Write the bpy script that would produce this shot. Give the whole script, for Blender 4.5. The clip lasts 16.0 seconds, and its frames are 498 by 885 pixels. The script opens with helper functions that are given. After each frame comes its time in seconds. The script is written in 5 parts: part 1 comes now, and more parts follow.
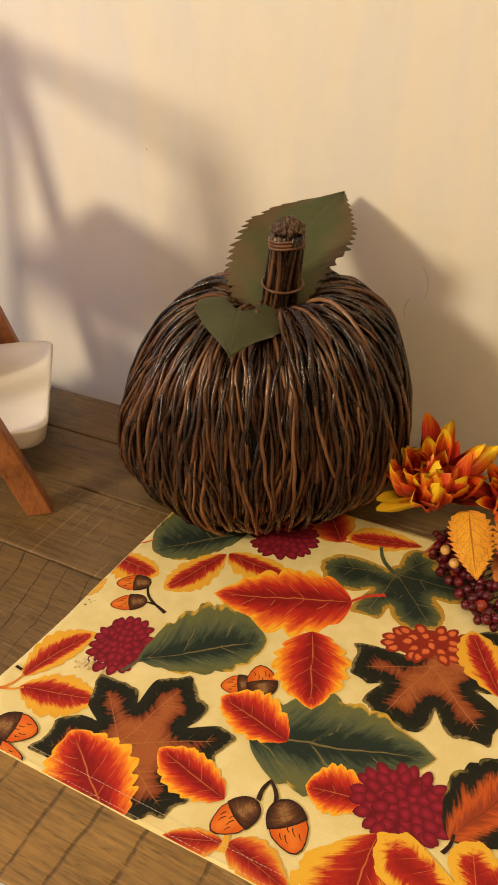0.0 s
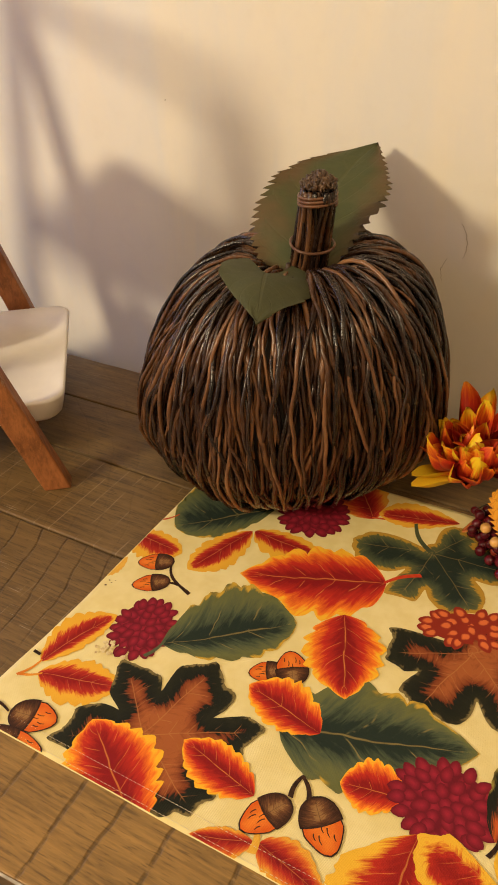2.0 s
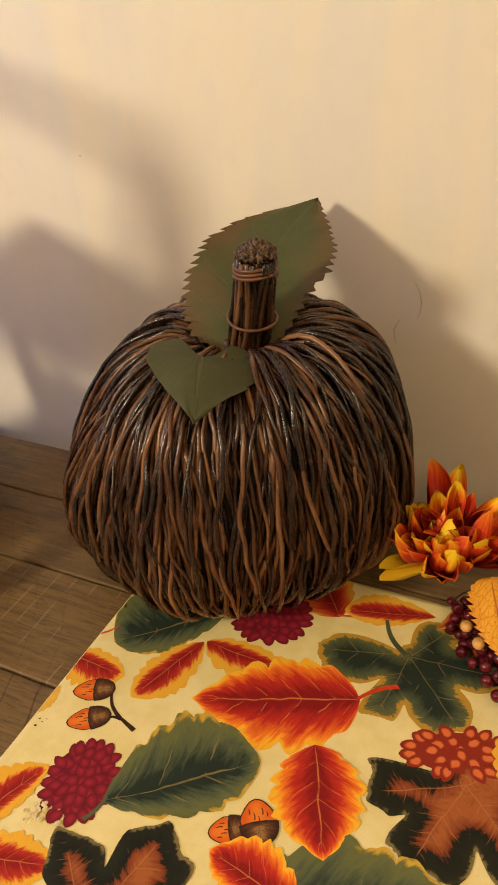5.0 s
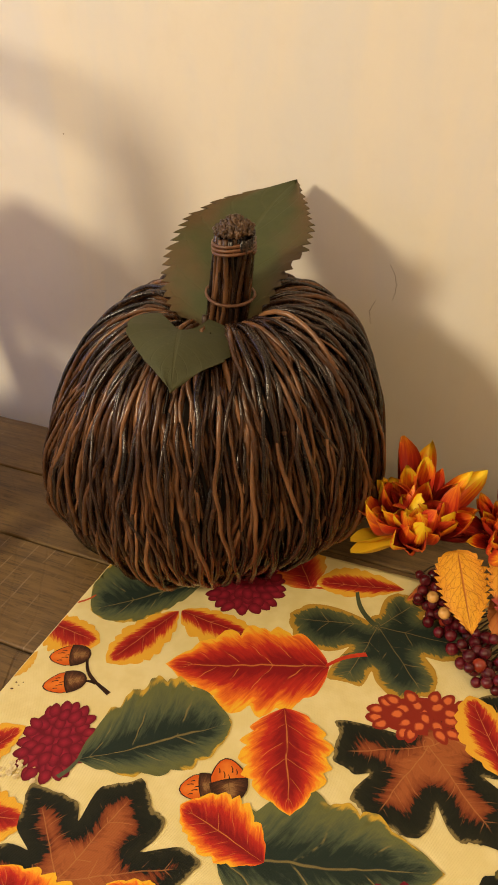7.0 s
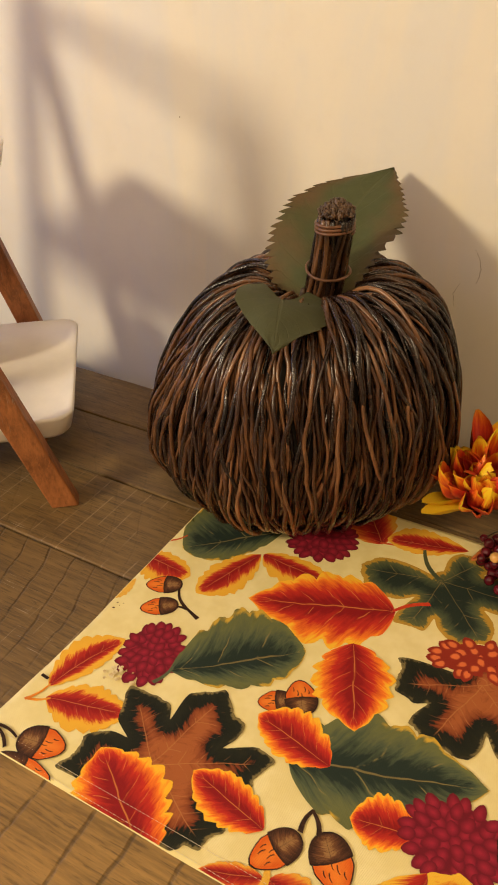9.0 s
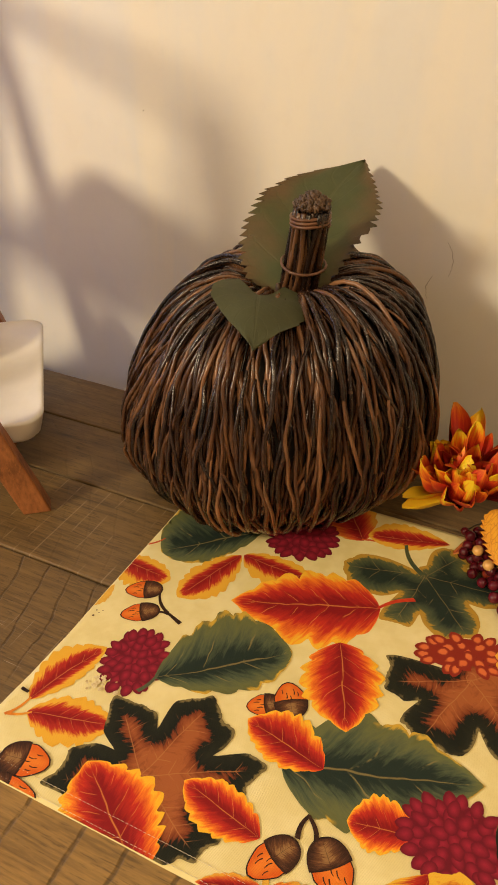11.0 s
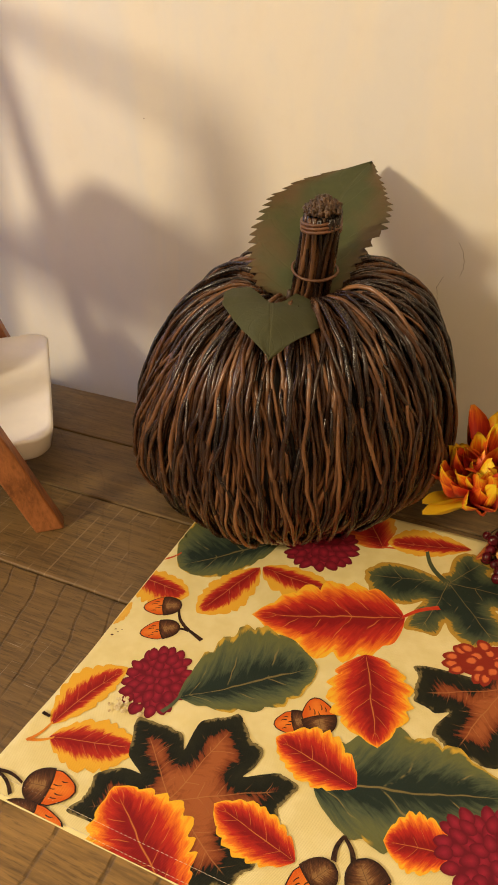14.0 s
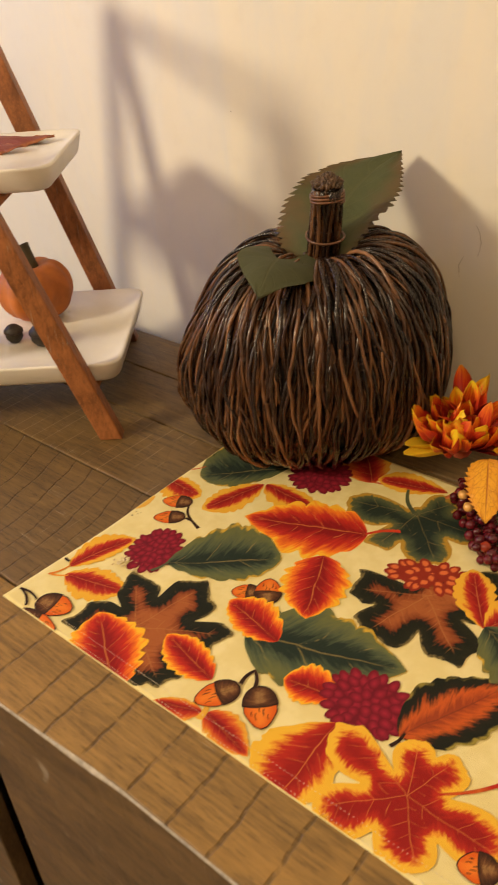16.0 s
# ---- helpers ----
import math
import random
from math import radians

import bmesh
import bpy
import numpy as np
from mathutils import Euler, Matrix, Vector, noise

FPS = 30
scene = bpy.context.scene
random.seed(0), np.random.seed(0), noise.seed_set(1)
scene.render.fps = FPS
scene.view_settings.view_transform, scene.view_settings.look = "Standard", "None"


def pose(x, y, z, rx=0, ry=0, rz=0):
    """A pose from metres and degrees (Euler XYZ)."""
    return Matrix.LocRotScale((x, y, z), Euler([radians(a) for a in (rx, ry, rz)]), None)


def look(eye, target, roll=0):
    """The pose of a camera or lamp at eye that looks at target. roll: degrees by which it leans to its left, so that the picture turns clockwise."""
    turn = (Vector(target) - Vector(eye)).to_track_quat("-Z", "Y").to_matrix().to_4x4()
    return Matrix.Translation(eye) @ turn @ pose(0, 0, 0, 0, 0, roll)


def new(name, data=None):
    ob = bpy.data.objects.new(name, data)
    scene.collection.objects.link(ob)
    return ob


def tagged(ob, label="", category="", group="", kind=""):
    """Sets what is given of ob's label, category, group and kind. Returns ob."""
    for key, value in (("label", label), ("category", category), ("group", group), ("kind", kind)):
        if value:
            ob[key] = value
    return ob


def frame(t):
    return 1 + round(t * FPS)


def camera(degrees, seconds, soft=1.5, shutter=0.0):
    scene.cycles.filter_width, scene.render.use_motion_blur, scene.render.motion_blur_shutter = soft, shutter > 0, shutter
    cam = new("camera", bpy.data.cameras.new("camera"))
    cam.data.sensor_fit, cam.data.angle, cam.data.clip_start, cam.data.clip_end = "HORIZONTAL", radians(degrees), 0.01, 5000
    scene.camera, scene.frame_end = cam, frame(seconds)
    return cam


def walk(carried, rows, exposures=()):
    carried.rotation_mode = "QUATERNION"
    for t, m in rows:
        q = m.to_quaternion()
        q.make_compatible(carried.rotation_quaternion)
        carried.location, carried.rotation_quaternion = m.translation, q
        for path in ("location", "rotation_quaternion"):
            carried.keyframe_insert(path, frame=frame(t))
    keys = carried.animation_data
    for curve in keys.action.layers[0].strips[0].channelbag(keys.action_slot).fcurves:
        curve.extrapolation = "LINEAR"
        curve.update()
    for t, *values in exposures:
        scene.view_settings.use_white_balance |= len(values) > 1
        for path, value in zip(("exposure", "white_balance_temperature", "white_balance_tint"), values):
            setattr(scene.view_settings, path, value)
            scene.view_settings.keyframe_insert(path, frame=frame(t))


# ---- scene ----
cam = camera(34.92, 16.0, soft=1.7, shutter=0.5)
PATH = [
    (0, (0.3612, -0.2105, 0.4397), (0.0257, 0.3819, 0.0195), -1.74),
    (0.5, (0.3574, -0.2044, 0.4382), (0.0175, 0.3798, 0.0103), -2.24),
    (1, (0.3550, -0.1914, 0.4316), (0.0150, 0.3853, -0.0062), -3.09),
    (1.5, (0.3442, -0.1860, 0.4266), (0.0030, 0.3850, -0.0179), -3.13),
    (2, (0.3387, -0.1827, 0.4266), (-0.0050, 0.3816, -0.0245), -2.91),
    (2.5, (0.3344, -0.1801, 0.4249), (-0.0097, 0.3810, -0.0298), -2.65),
    (3, (0.3272, -0.1729, 0.4268), (-0.0200, 0.3868, -0.0273), -3.41),
    (3.5, (0.3009, -0.1329, 0.4333), (-0.0397, 0.4380, -0.0118), -4.68),
    (4, (0.2973, -0.1219, 0.4365), (-0.0270, 0.4632, -0.0022), -4.40),
    (4.5, (0.3150, -0.1121, 0.4352), (0.0037, 0.4828, 0.0001), -4.49),
    (5, (0.2998, -0.1007, 0.4270), (-0.0042, 0.4995, -0.0058), -3.81),
    (5.2, (0.3048, -0.1023, 0.4264), (0.0063, 0.5003, -0.0070), -3.27),
    (7.3, (0.3104, -0.1180, 0.4224), (0.0274, 0.4870, -0.0180), -1.81),
    (7.5, (0.3098, -0.1195, 0.4254), (0.0240, 0.4822, -0.0176), -1.29),
    (8, (0.3180, -0.1430, 0.4345), (0.0155, 0.4521, -0.0062), 0.29),
    (8.5, (0.3345, -0.1787, 0.4383), (0.0014, 0.3898, -0.0153), -0.67),
    (9, (0.3218, -0.1781, 0.4423), (-0.0169, 0.3883, -0.0098), -1.52),
    (9.5, (0.3103, -0.1653, 0.4364), (-0.0056, 0.4119, -0.0185), -1.24),
    (12, (0.3035, -0.1820, 0.4375), (0.0045, 0.4054, -0.0158), -1.07),
    (12.5, (0.3085, -0.1802, 0.4402), (0.0121, 0.4098, -0.0115), -1.16),
    (13, (0.3058, -0.1767, 0.4369), (0.0097, 0.4144, -0.0136), -1.39),
    (13.5, (0.3030, -0.1761, 0.4366), (0.0031, 0.4122, -0.0149), -2.22),
    (14, (0.2881, -0.1701, 0.4350), (-0.0148, 0.4163, -0.0170), -2.94),
    (14.5, (0.2960, -0.1684, 0.4195), (-0.0060, 0.4149, -0.0371), -3.10),
    (15, (0.3745, -0.1801, 0.4305), (0.0175, 0.3808, -0.0144), -2.08),
    (15.5, (0.4727, -0.1872, 0.4380), (0.0414, 0.3274, 0.0030), -2.89),
    (16, (0.4786, -0.2150, 0.4427), (0.0278, 0.2811, 0.0060), -4.65),
]
walk(cam, [(t, look(eye, target, roll)) for t, eye, target, roll in PATH])

# ---------------------------------------------------------------- light
WALL_Y = 0.478      # face of the plaster wall behind the sideboard
FLOOR_Z = -0.80     # the sideboard's top is z = 0
scene.view_settings.exposure = 0.0

world = bpy.data.worlds.new("room_dusk")
scene.world = world
world.use_nodes = True
world.node_tree.nodes["Background"].inputs[0].default_value = (0.9, 0.75, 0.6, 1)
world.node_tree.nodes["Background"].inputs[1].default_value = 0.05


def area_lamp(name, eye, target, sx, sy, power, color):
    data = bpy.data.lights.new(name, "AREA")
    data.shape, data.size, data.size_y, data.energy, data.color = "RECTANGLE", sx, sy, power, color
    ob = new(name, data)
    ob.matrix_world = look(eye, target)
    return ob


area_lamp("lamp_key", (-1.10, -1.81, 1.31), (0.0, 0.35, 0.1), 0.37, 0.37, 49, (1.0, 0.825, 0.545))
area_lamp("lamp_ceiling", (0.9, -1.0, 1.55), (0.3, 0.2, 0.0), 0.7, 0.7, 14.5, (1.0, 0.69, 0.36))
area_lamp("window_light", (-1.75, -0.35, 0.75), (-0.25, 0.45, 0.2), 0.7, 1.0, 10.0, (0.28, 0.43, 1.0))


# ---------------------------------------------------------------- helpers
def mesh_of(name, verts, faces, smooth=True):
    me = bpy.data.meshes.new(name)
    me.from_pydata([tuple(v) for v in verts], [], [tuple(f) for f in faces])
    if smooth:
        me.polygons.foreach_set("use_smooth", [True] * len(me.polygons))
    me.update()
    return me


def thing(name, data=None, label="", category="", group="", kind="", at=(0, 0, 0)):
    ob = new(name, data)
    ob.location = at
    return tagged(ob, label, category, group, kind)


def part(name, me, material, parent, label="", kind=""):
    """Links a mesh (or a bmesh) as one object under a thing or a part."""
    if isinstance(me, bmesh.types.BMesh):
        bm, me = me, bpy.data.meshes.new(name)
        bm.to_mesh(me)
        bm.free()
    ob = new(name, me)
    if material and not me.materials:
        me.materials.append(material)
    ob.parent = parent
    return tagged(ob, label, kind=kind)


def floats(me, name, values):
    a = me.attributes.new(name, "FLOAT", "POINT")
    a.data.foreach_set("value", np.asarray(values, dtype=np.float32))


def tube(points, radii, sides=6, caps=True):
    """Verts and faces of a tube along points."""
    p = np.asarray(points, float)
    n = len(p)
    r = np.broadcast_to(np.asarray(radii, float), (n,))
    t = np.gradient(p, axis=0)
    t /= np.linalg.norm(t, axis=1)[:, None] + 1e-12
    ref = np.array([0.0, 0.0, 1.0]) if abs(t[0, 2]) < 0.9 else np.array([1.0, 0.0, 0.0])
    a = np.cross(t[0], ref)
    a /= np.linalg.norm(a)
    ang = np.linspace(0, 2 * np.pi, sides, endpoint=False)
    verts = []
    for i in range(n):
        a = a - t[i] * (a @ t[i])
        a /= np.linalg.norm(a) + 1e-12
        b = np.cross(t[i], a)
        verts += [p[i] + r[i] * (math.cos(k) * a + math.sin(k) * b) for k in ang]
    faces = [(i * sides + k, i * sides + (k + 1) % sides, (i + 1) * sides + (k + 1) % sides, (i + 1) * sides + k)
             for i in range(n - 1) for k in range(sides)]
    if caps:
        faces += [tuple(range(sides))[::-1], tuple((n - 1) * sides + k for k in range(sides))]
    return verts, faces


def joined(pieces):
    verts, faces = [], []
    for v, f in pieces:
        k = len(verts)
        verts += list(v)
        faces += [tuple(i + k for i in q) for q in f]
    return verts, faces


def box_bm(x0, x1, y0, y1, z0, z1, bevel=0.002, segments=2):
    bm = bmesh.new()
    bmesh.ops.create_cube(bm, size=1)
    for v in bm.verts:
        v.co = Vector((x0 + (v.co.x + 0.5) * (x1 - x0), y0 + (v.co.y + 0.5) * (y1 - y0), z0 + (v.co.z + 0.5) * (z1 - z0)))
    if bevel:
        bmesh.ops.bevel(bm, geom=bm.edges[:], offset=bevel, segments=segments, affect="EDGES", profile=0.5)
    return bm


# ---------------------------------------------------------------- materials
class Nodes:
    """Short hand for a node material."""

    def __init__(self, name, rough=0.5, metal=0.0):
        self.mat = bpy.data.materials.new(name)
        self.mat.use_nodes = True
        self.tree = self.mat.node_tree
        self.bsdf = self.tree.nodes["Principled BSDF"]
        self.bsdf.inputs["Roughness"].default_value = rough
        self.bsdf.inputs["Metallic"].default_value = metal

    def add(self, kind, **values):
        n = self.tree.nodes.new(kind)
        for k, v in values.items():
            setattr(n, k, v)
        return n

    def put(self, socket, value):
        if isinstance(value, bpy.types.NodeSocket):
            self.tree.links.new(value, socket)
        elif isinstance(value, (tuple, list)) and len(value) == 3 and socket.type == "RGBA":
            socket.default_value = (*value, 1)
        else:
            socket.default_value = value

    def coords(self):
        return self.add("ShaderNodeTexCoord").outputs["Object"]

    def attr(self, name):
        return self.add("ShaderNodeAttribute", attribute_name=name).outputs["Fac"]

    def math(self, op, a, b=0.0, c=0.0, clamp=False):
        n = self.add("ShaderNodeMath", operation=op, use_clamp=clamp)
        for s, v in zip(n.inputs, (a, b, c)):
            self.put(s, v)
        return n.outputs[0]

    def noise(self, vector, scale, detail=4.0, rough=0.55, distortion=0.0):
        n = self.add("ShaderNodeTexNoise")
        self.put(n.inputs["Vector"], vector)
        n.inputs["Scale"].default_value, n.inputs["Detail"].default_value = scale, detail
        n.inputs["Roughness"].default_value, n.inputs["Distortion"].default_value = rough, distortion
        return n.outputs["Fac"]

    def scaled(self, vector, scale, offset=(0, 0, 0)):
        n = self.add("ShaderNodeMapping")
        self.put(n.inputs["Vector"], vector)
        n.inputs["Scale"].default_value, n.inputs["Location"].default_value = scale, offset
        return n.outputs[0]

    def vec(self, x, y, z=0.0):
        n = self.add("ShaderNodeCombineXYZ")
        for s, v in zip(n.inputs, (x, y, z)):
            self.put(s, v)
        return n.outputs[0]

    def xyz(self, vector):
        n = self.add("ShaderNodeSeparateXYZ")
        self.put(n.inputs[0], vector)
        return n.outputs

    def ramp(self, fac, *stops):
        n = self.add("ShaderNodeValToRGB")
        self.put(n.inputs[0], fac)
        while len(n.color_ramp.elements) < len(stops):
            n.color_ramp.elements.new(0.5)
        for e, (at, color) in zip(n.color_ramp.elements, stops):
            e.position, e.color = at, (*color, 1) if len(color) == 3 else color
        return n.outputs[0]

    def step(self, fac, low, high):
        n = self.add("ShaderNodeMapRange", interpolation_type="SMOOTHSTEP")
        self.put(n.inputs[0], fac)
        n.inputs[1].default_value, n.inputs[2].default_value = low, high
        return n.outputs[0]

    def mix(self, fac, a, b, blend="MIX"):
        n = self.add("ShaderNodeMix", data_type="RGBA", blend_type=blend)
        self.put(n.inputs["Factor"], fac)
        self.put(n.inputs[6], a)
        self.put(n.inputs[7], b)
        return n.outputs[2]

    def bump(self, height, distance, strength=1.0):
        n = self.add("ShaderNodeBump")
        self.put(n.inputs["Height"], height)
        n.inputs["Distance"].default_value, n.inputs["Strength"].default_value = distance, strength
        self.tree.links.new(n.outputs[0], self.bsdf.inputs["Normal"])

    def base(self, value):
        self.put(self.bsdf.inputs["Base Color"], value)
        return self

    def rough(self, value):
        self.put(self.bsdf.inputs["Roughness"], value)
        return self


def wall_material():
    m = Nodes("painted_plaster", 0.55)
    c = m.coords()
    big, small, fine = m.noise(c, 3.0, 4), m.noise(c, 38.0, 5), m.noise(c, 320.0, 3)
    col = m.mix(big, (0.76, 0.69, 0.57), (0.81, 0.74, 0.62))
    wash = m.noise(m.scaled(c, (16, 16, 3.5)), 1.0, 4, 0.6, 0.6)
    col = m.mix(m.step(wash, 0.35, 0.68), col, (0.74, 0.70, 0.63))
    m.base(m.mix(m.math("MULTIPLY", m.step(small, 0.5, 0.75), 0.16), col, (0.68, 0.60, 0.48)))
    smear = m.noise(m.scaled(c, (12, 12, 8)), 1.0, 5, 0.55, 1.2)
    m.rough(m.math("MULTIPLY_ADD", small, 0.25, 0.40))
    m.bump(m.math("ADD", m.math("MULTIPLY", smear, 1.2), m.math("ADD", m.math("MULTIPLY", small, 0.5), m.math("MULTIPLY", fine, 0.10))), 0.0016, 0.45)
    return m.mat


def wood_material(name, tone, marks):
    """Old plank with grain along x, saw marks, scratches and stains."""
    m = Nodes(name, 0.5)
    c = m.coords()
    x, y, z = m.xyz(c)
    rnd = m.add("ShaderNodeObjectInfo").outputs["Random"]
    shift = m.math("MULTIPLY", rnd, 7.0)
    v = m.vec(m.math("ADD", x, shift), y, z)
    grain = m.noise(m.scaled(v, (14, 260, 60)), 1.0, 6, 0.65, 0.5)
    broad = m.noise(m.scaled(v, (5, 38, 20)), 1.0, 4, 0.6, 0.9)
    blotch = m.noise(v, 11.0, 4, 0.6)
    dark, mid, light = (tuple(k * q for q in tone) for k in (0.36, 1.0, 1.62))
    col = m.ramp(m.math("MULTIPLY_ADD", grain, 0.75, m.math("MULTIPLY", broad, 0.45)), (0.36, dark), (0.58, mid), (0.82, light))
    col = m.mix(m.math("MULTIPLY", m.step(blotch, 0.5, 0.72), 0.5), col, tuple(0.45 * q for q in tone))
    dash = m.noise(m.scaled(v, (65, 620, 200)), 1.0, 3, 0.6, 0.3)
    col = m.mix(m.math("MULTIPLY", m.step(dash, 0.54, 0.68), 0.25 if marks == "fine" else 0.62), col, tuple(0.34 * q for q in tone))
    col = m.mix(m.math("MULTIPLY", m.step(dash, 0.46, 0.34), 0.40), col, (1.55 * tone[0], 1.50 * tone[1], 1.35 * tone[2]))
    worn = m.step(m.noise(m.scaled(v, (9, 24, 20), (3, 1, 0)), 1.0, 4, 0.6, 0.5), 0.50, 0.70)
    col = m.mix(m.math("MULTIPLY", worn, 0.0 if marks == "fine" else 0.45), col, (1.60 * tone[0], 1.55 * tone[1], 1.45 * tone[2]))
    # saw marks: straight ones square to the grain, or arcs of a round blade
    if marks == "straight":
        along = m.math("MULTIPLY_ADD", y, 0.03, m.math("ADD", x, -0.0074))
    else:
        dx, dy = m.math("ADD", x, 0.42), m.math("ADD", y, -0.02)
        along = m.math("SQRT", m.math("ADD", m.math("MULTIPLY", dx, dx), m.math("MULTIPLY", dy, dy)))
    along = m.math("MULTIPLY_ADD", m.noise(v, 22.0, 3), 0.011, along)
    vor = m.add("ShaderNodeTexVoronoi", voronoi_dimensions="1D", feature="DISTANCE_TO_EDGE")
    m.put(vor.inputs["W"], along)
    vor.inputs["Scale"].default_value = 28.2 if marks == "straight" else 42.0
    vor.inputs["Randomness"].default_value = 0.45
    broken = m.step(m.noise(v, 90.0, 4, 0.65), 0.30, 0.56)
    groove = m.math("MULTIPLY", m.math("SUBTRACT", 1.0, m.step(vor.outputs["Distance"], 0.014, 0.056)), broken)
    if marks == "arc":
        groove = m.math("MULTIPLY", groove, m.step(m.noise(v, 9.0, 2), 0.32, 0.48))
    if marks in ("plain", "fine", "crossed"):
        groove = m.math("MULTIPLY", groove, 0.15)
    col = m.mix(m.math("MULTIPLY", groove, 0.48 if marks == "arc" else 0.60), col, tuple(0.16 * q for q in tone))
    # fine pale scratches
    scr = m.noise(m.scaled(v, (30, 900, 30)), 1.0, 2, 0.5)
    scr2 = m.noise(m.scaled(v, (700, 16, 30)), 1.0, 2, 0.5)
    zone = m.step(m.noise(v, 7.0, 2), 0.50, 0.62)
    pale = m.math("MULTIPLY", m.math("MAXIMUM", m.step(scr, 0.66, 0.74), m.step(scr2, 0.68, 0.76)), zone)
    col = m.mix(m.math("MULTIPLY", pale, 0.6), col, (0.40, 0.33, 0.25))
    if marks == "crossed":
        # pale score lines along and across the board
        for coord, scale, wide, part_of in ((x, 56.0, 0.050, 0.42), (y, 70.0, 0.036, 0.56)):
            cells = m.add("ShaderNodeTexVoronoi", voronoi_dimensions="1D", feature="DISTANCE_TO_EDGE")
            m.put(cells.inputs["W"], m.math("MULTIPLY_ADD", m.noise(v, 14.0, 2), 0.004, coord))
            cells.inputs["Scale"].default_value = scale
            hair = m.math("SUBTRACT", 1.0, m.step(cells.outputs["Distance"], 0.012, wide))
            col = m.mix(m.math("MULTIPLY", m.math("MULTIPLY", hair, m.step(m.noise(v, 24.0, 3), part_of, part_of + 0.14)), 0.42), col, (0.38, 0.28, 0.17))
    m.base(col)
    m.rough(m.math("MULTIPLY_ADD", broad, 0.3, 0.34))
    m.bump(m.math("SUBTRACT", m.math("MULTIPLY", grain, 0.35), groove), 0.0009, 0.8)
    return m.mat


def plain_material(name, color, rough=0.6, vary=0.25, scale=60.0, bump=0.0003, metal=0.0):
    m = Nodes(name, rough, metal)
    c = m.coords()
    n, n2 = m.noise(c, scale, 4), m.noise(c, scale * 0.15, 3)
    f = m.math("MULTIPLY_ADD", n2, 0.5, m.math("MULTIPLY", n, 0.5))
    m.base(m.mix(m.step(f, 0.3, 0.7), tuple(q * (1 - vary) for q in color), tuple(min(1, q * (1 + vary)) for q in color)))
    if bump:
        m.bump(n, bump, 0.6)
    return m.mat


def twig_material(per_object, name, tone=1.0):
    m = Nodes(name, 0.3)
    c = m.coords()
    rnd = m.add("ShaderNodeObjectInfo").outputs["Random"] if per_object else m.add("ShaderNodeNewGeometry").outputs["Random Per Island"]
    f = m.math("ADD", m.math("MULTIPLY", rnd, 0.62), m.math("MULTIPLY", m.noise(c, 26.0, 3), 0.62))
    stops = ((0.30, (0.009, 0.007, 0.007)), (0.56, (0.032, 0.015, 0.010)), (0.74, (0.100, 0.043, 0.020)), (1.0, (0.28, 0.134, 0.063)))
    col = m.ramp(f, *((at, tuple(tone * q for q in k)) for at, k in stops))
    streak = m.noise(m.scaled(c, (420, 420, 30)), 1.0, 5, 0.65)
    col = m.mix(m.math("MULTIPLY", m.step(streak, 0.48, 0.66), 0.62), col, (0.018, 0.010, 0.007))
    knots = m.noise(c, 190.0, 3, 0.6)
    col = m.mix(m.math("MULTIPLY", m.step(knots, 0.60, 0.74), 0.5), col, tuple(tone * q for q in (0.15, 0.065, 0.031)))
    m.base(col)
    m.rough(m.math("MULTIPLY_ADD", streak, 0.32, 0.10))
    m.bump(m.math("ADD", m.math("MULTIPLY", streak, 0.6), knots), 0.0007, 0.45)
    return m.mat


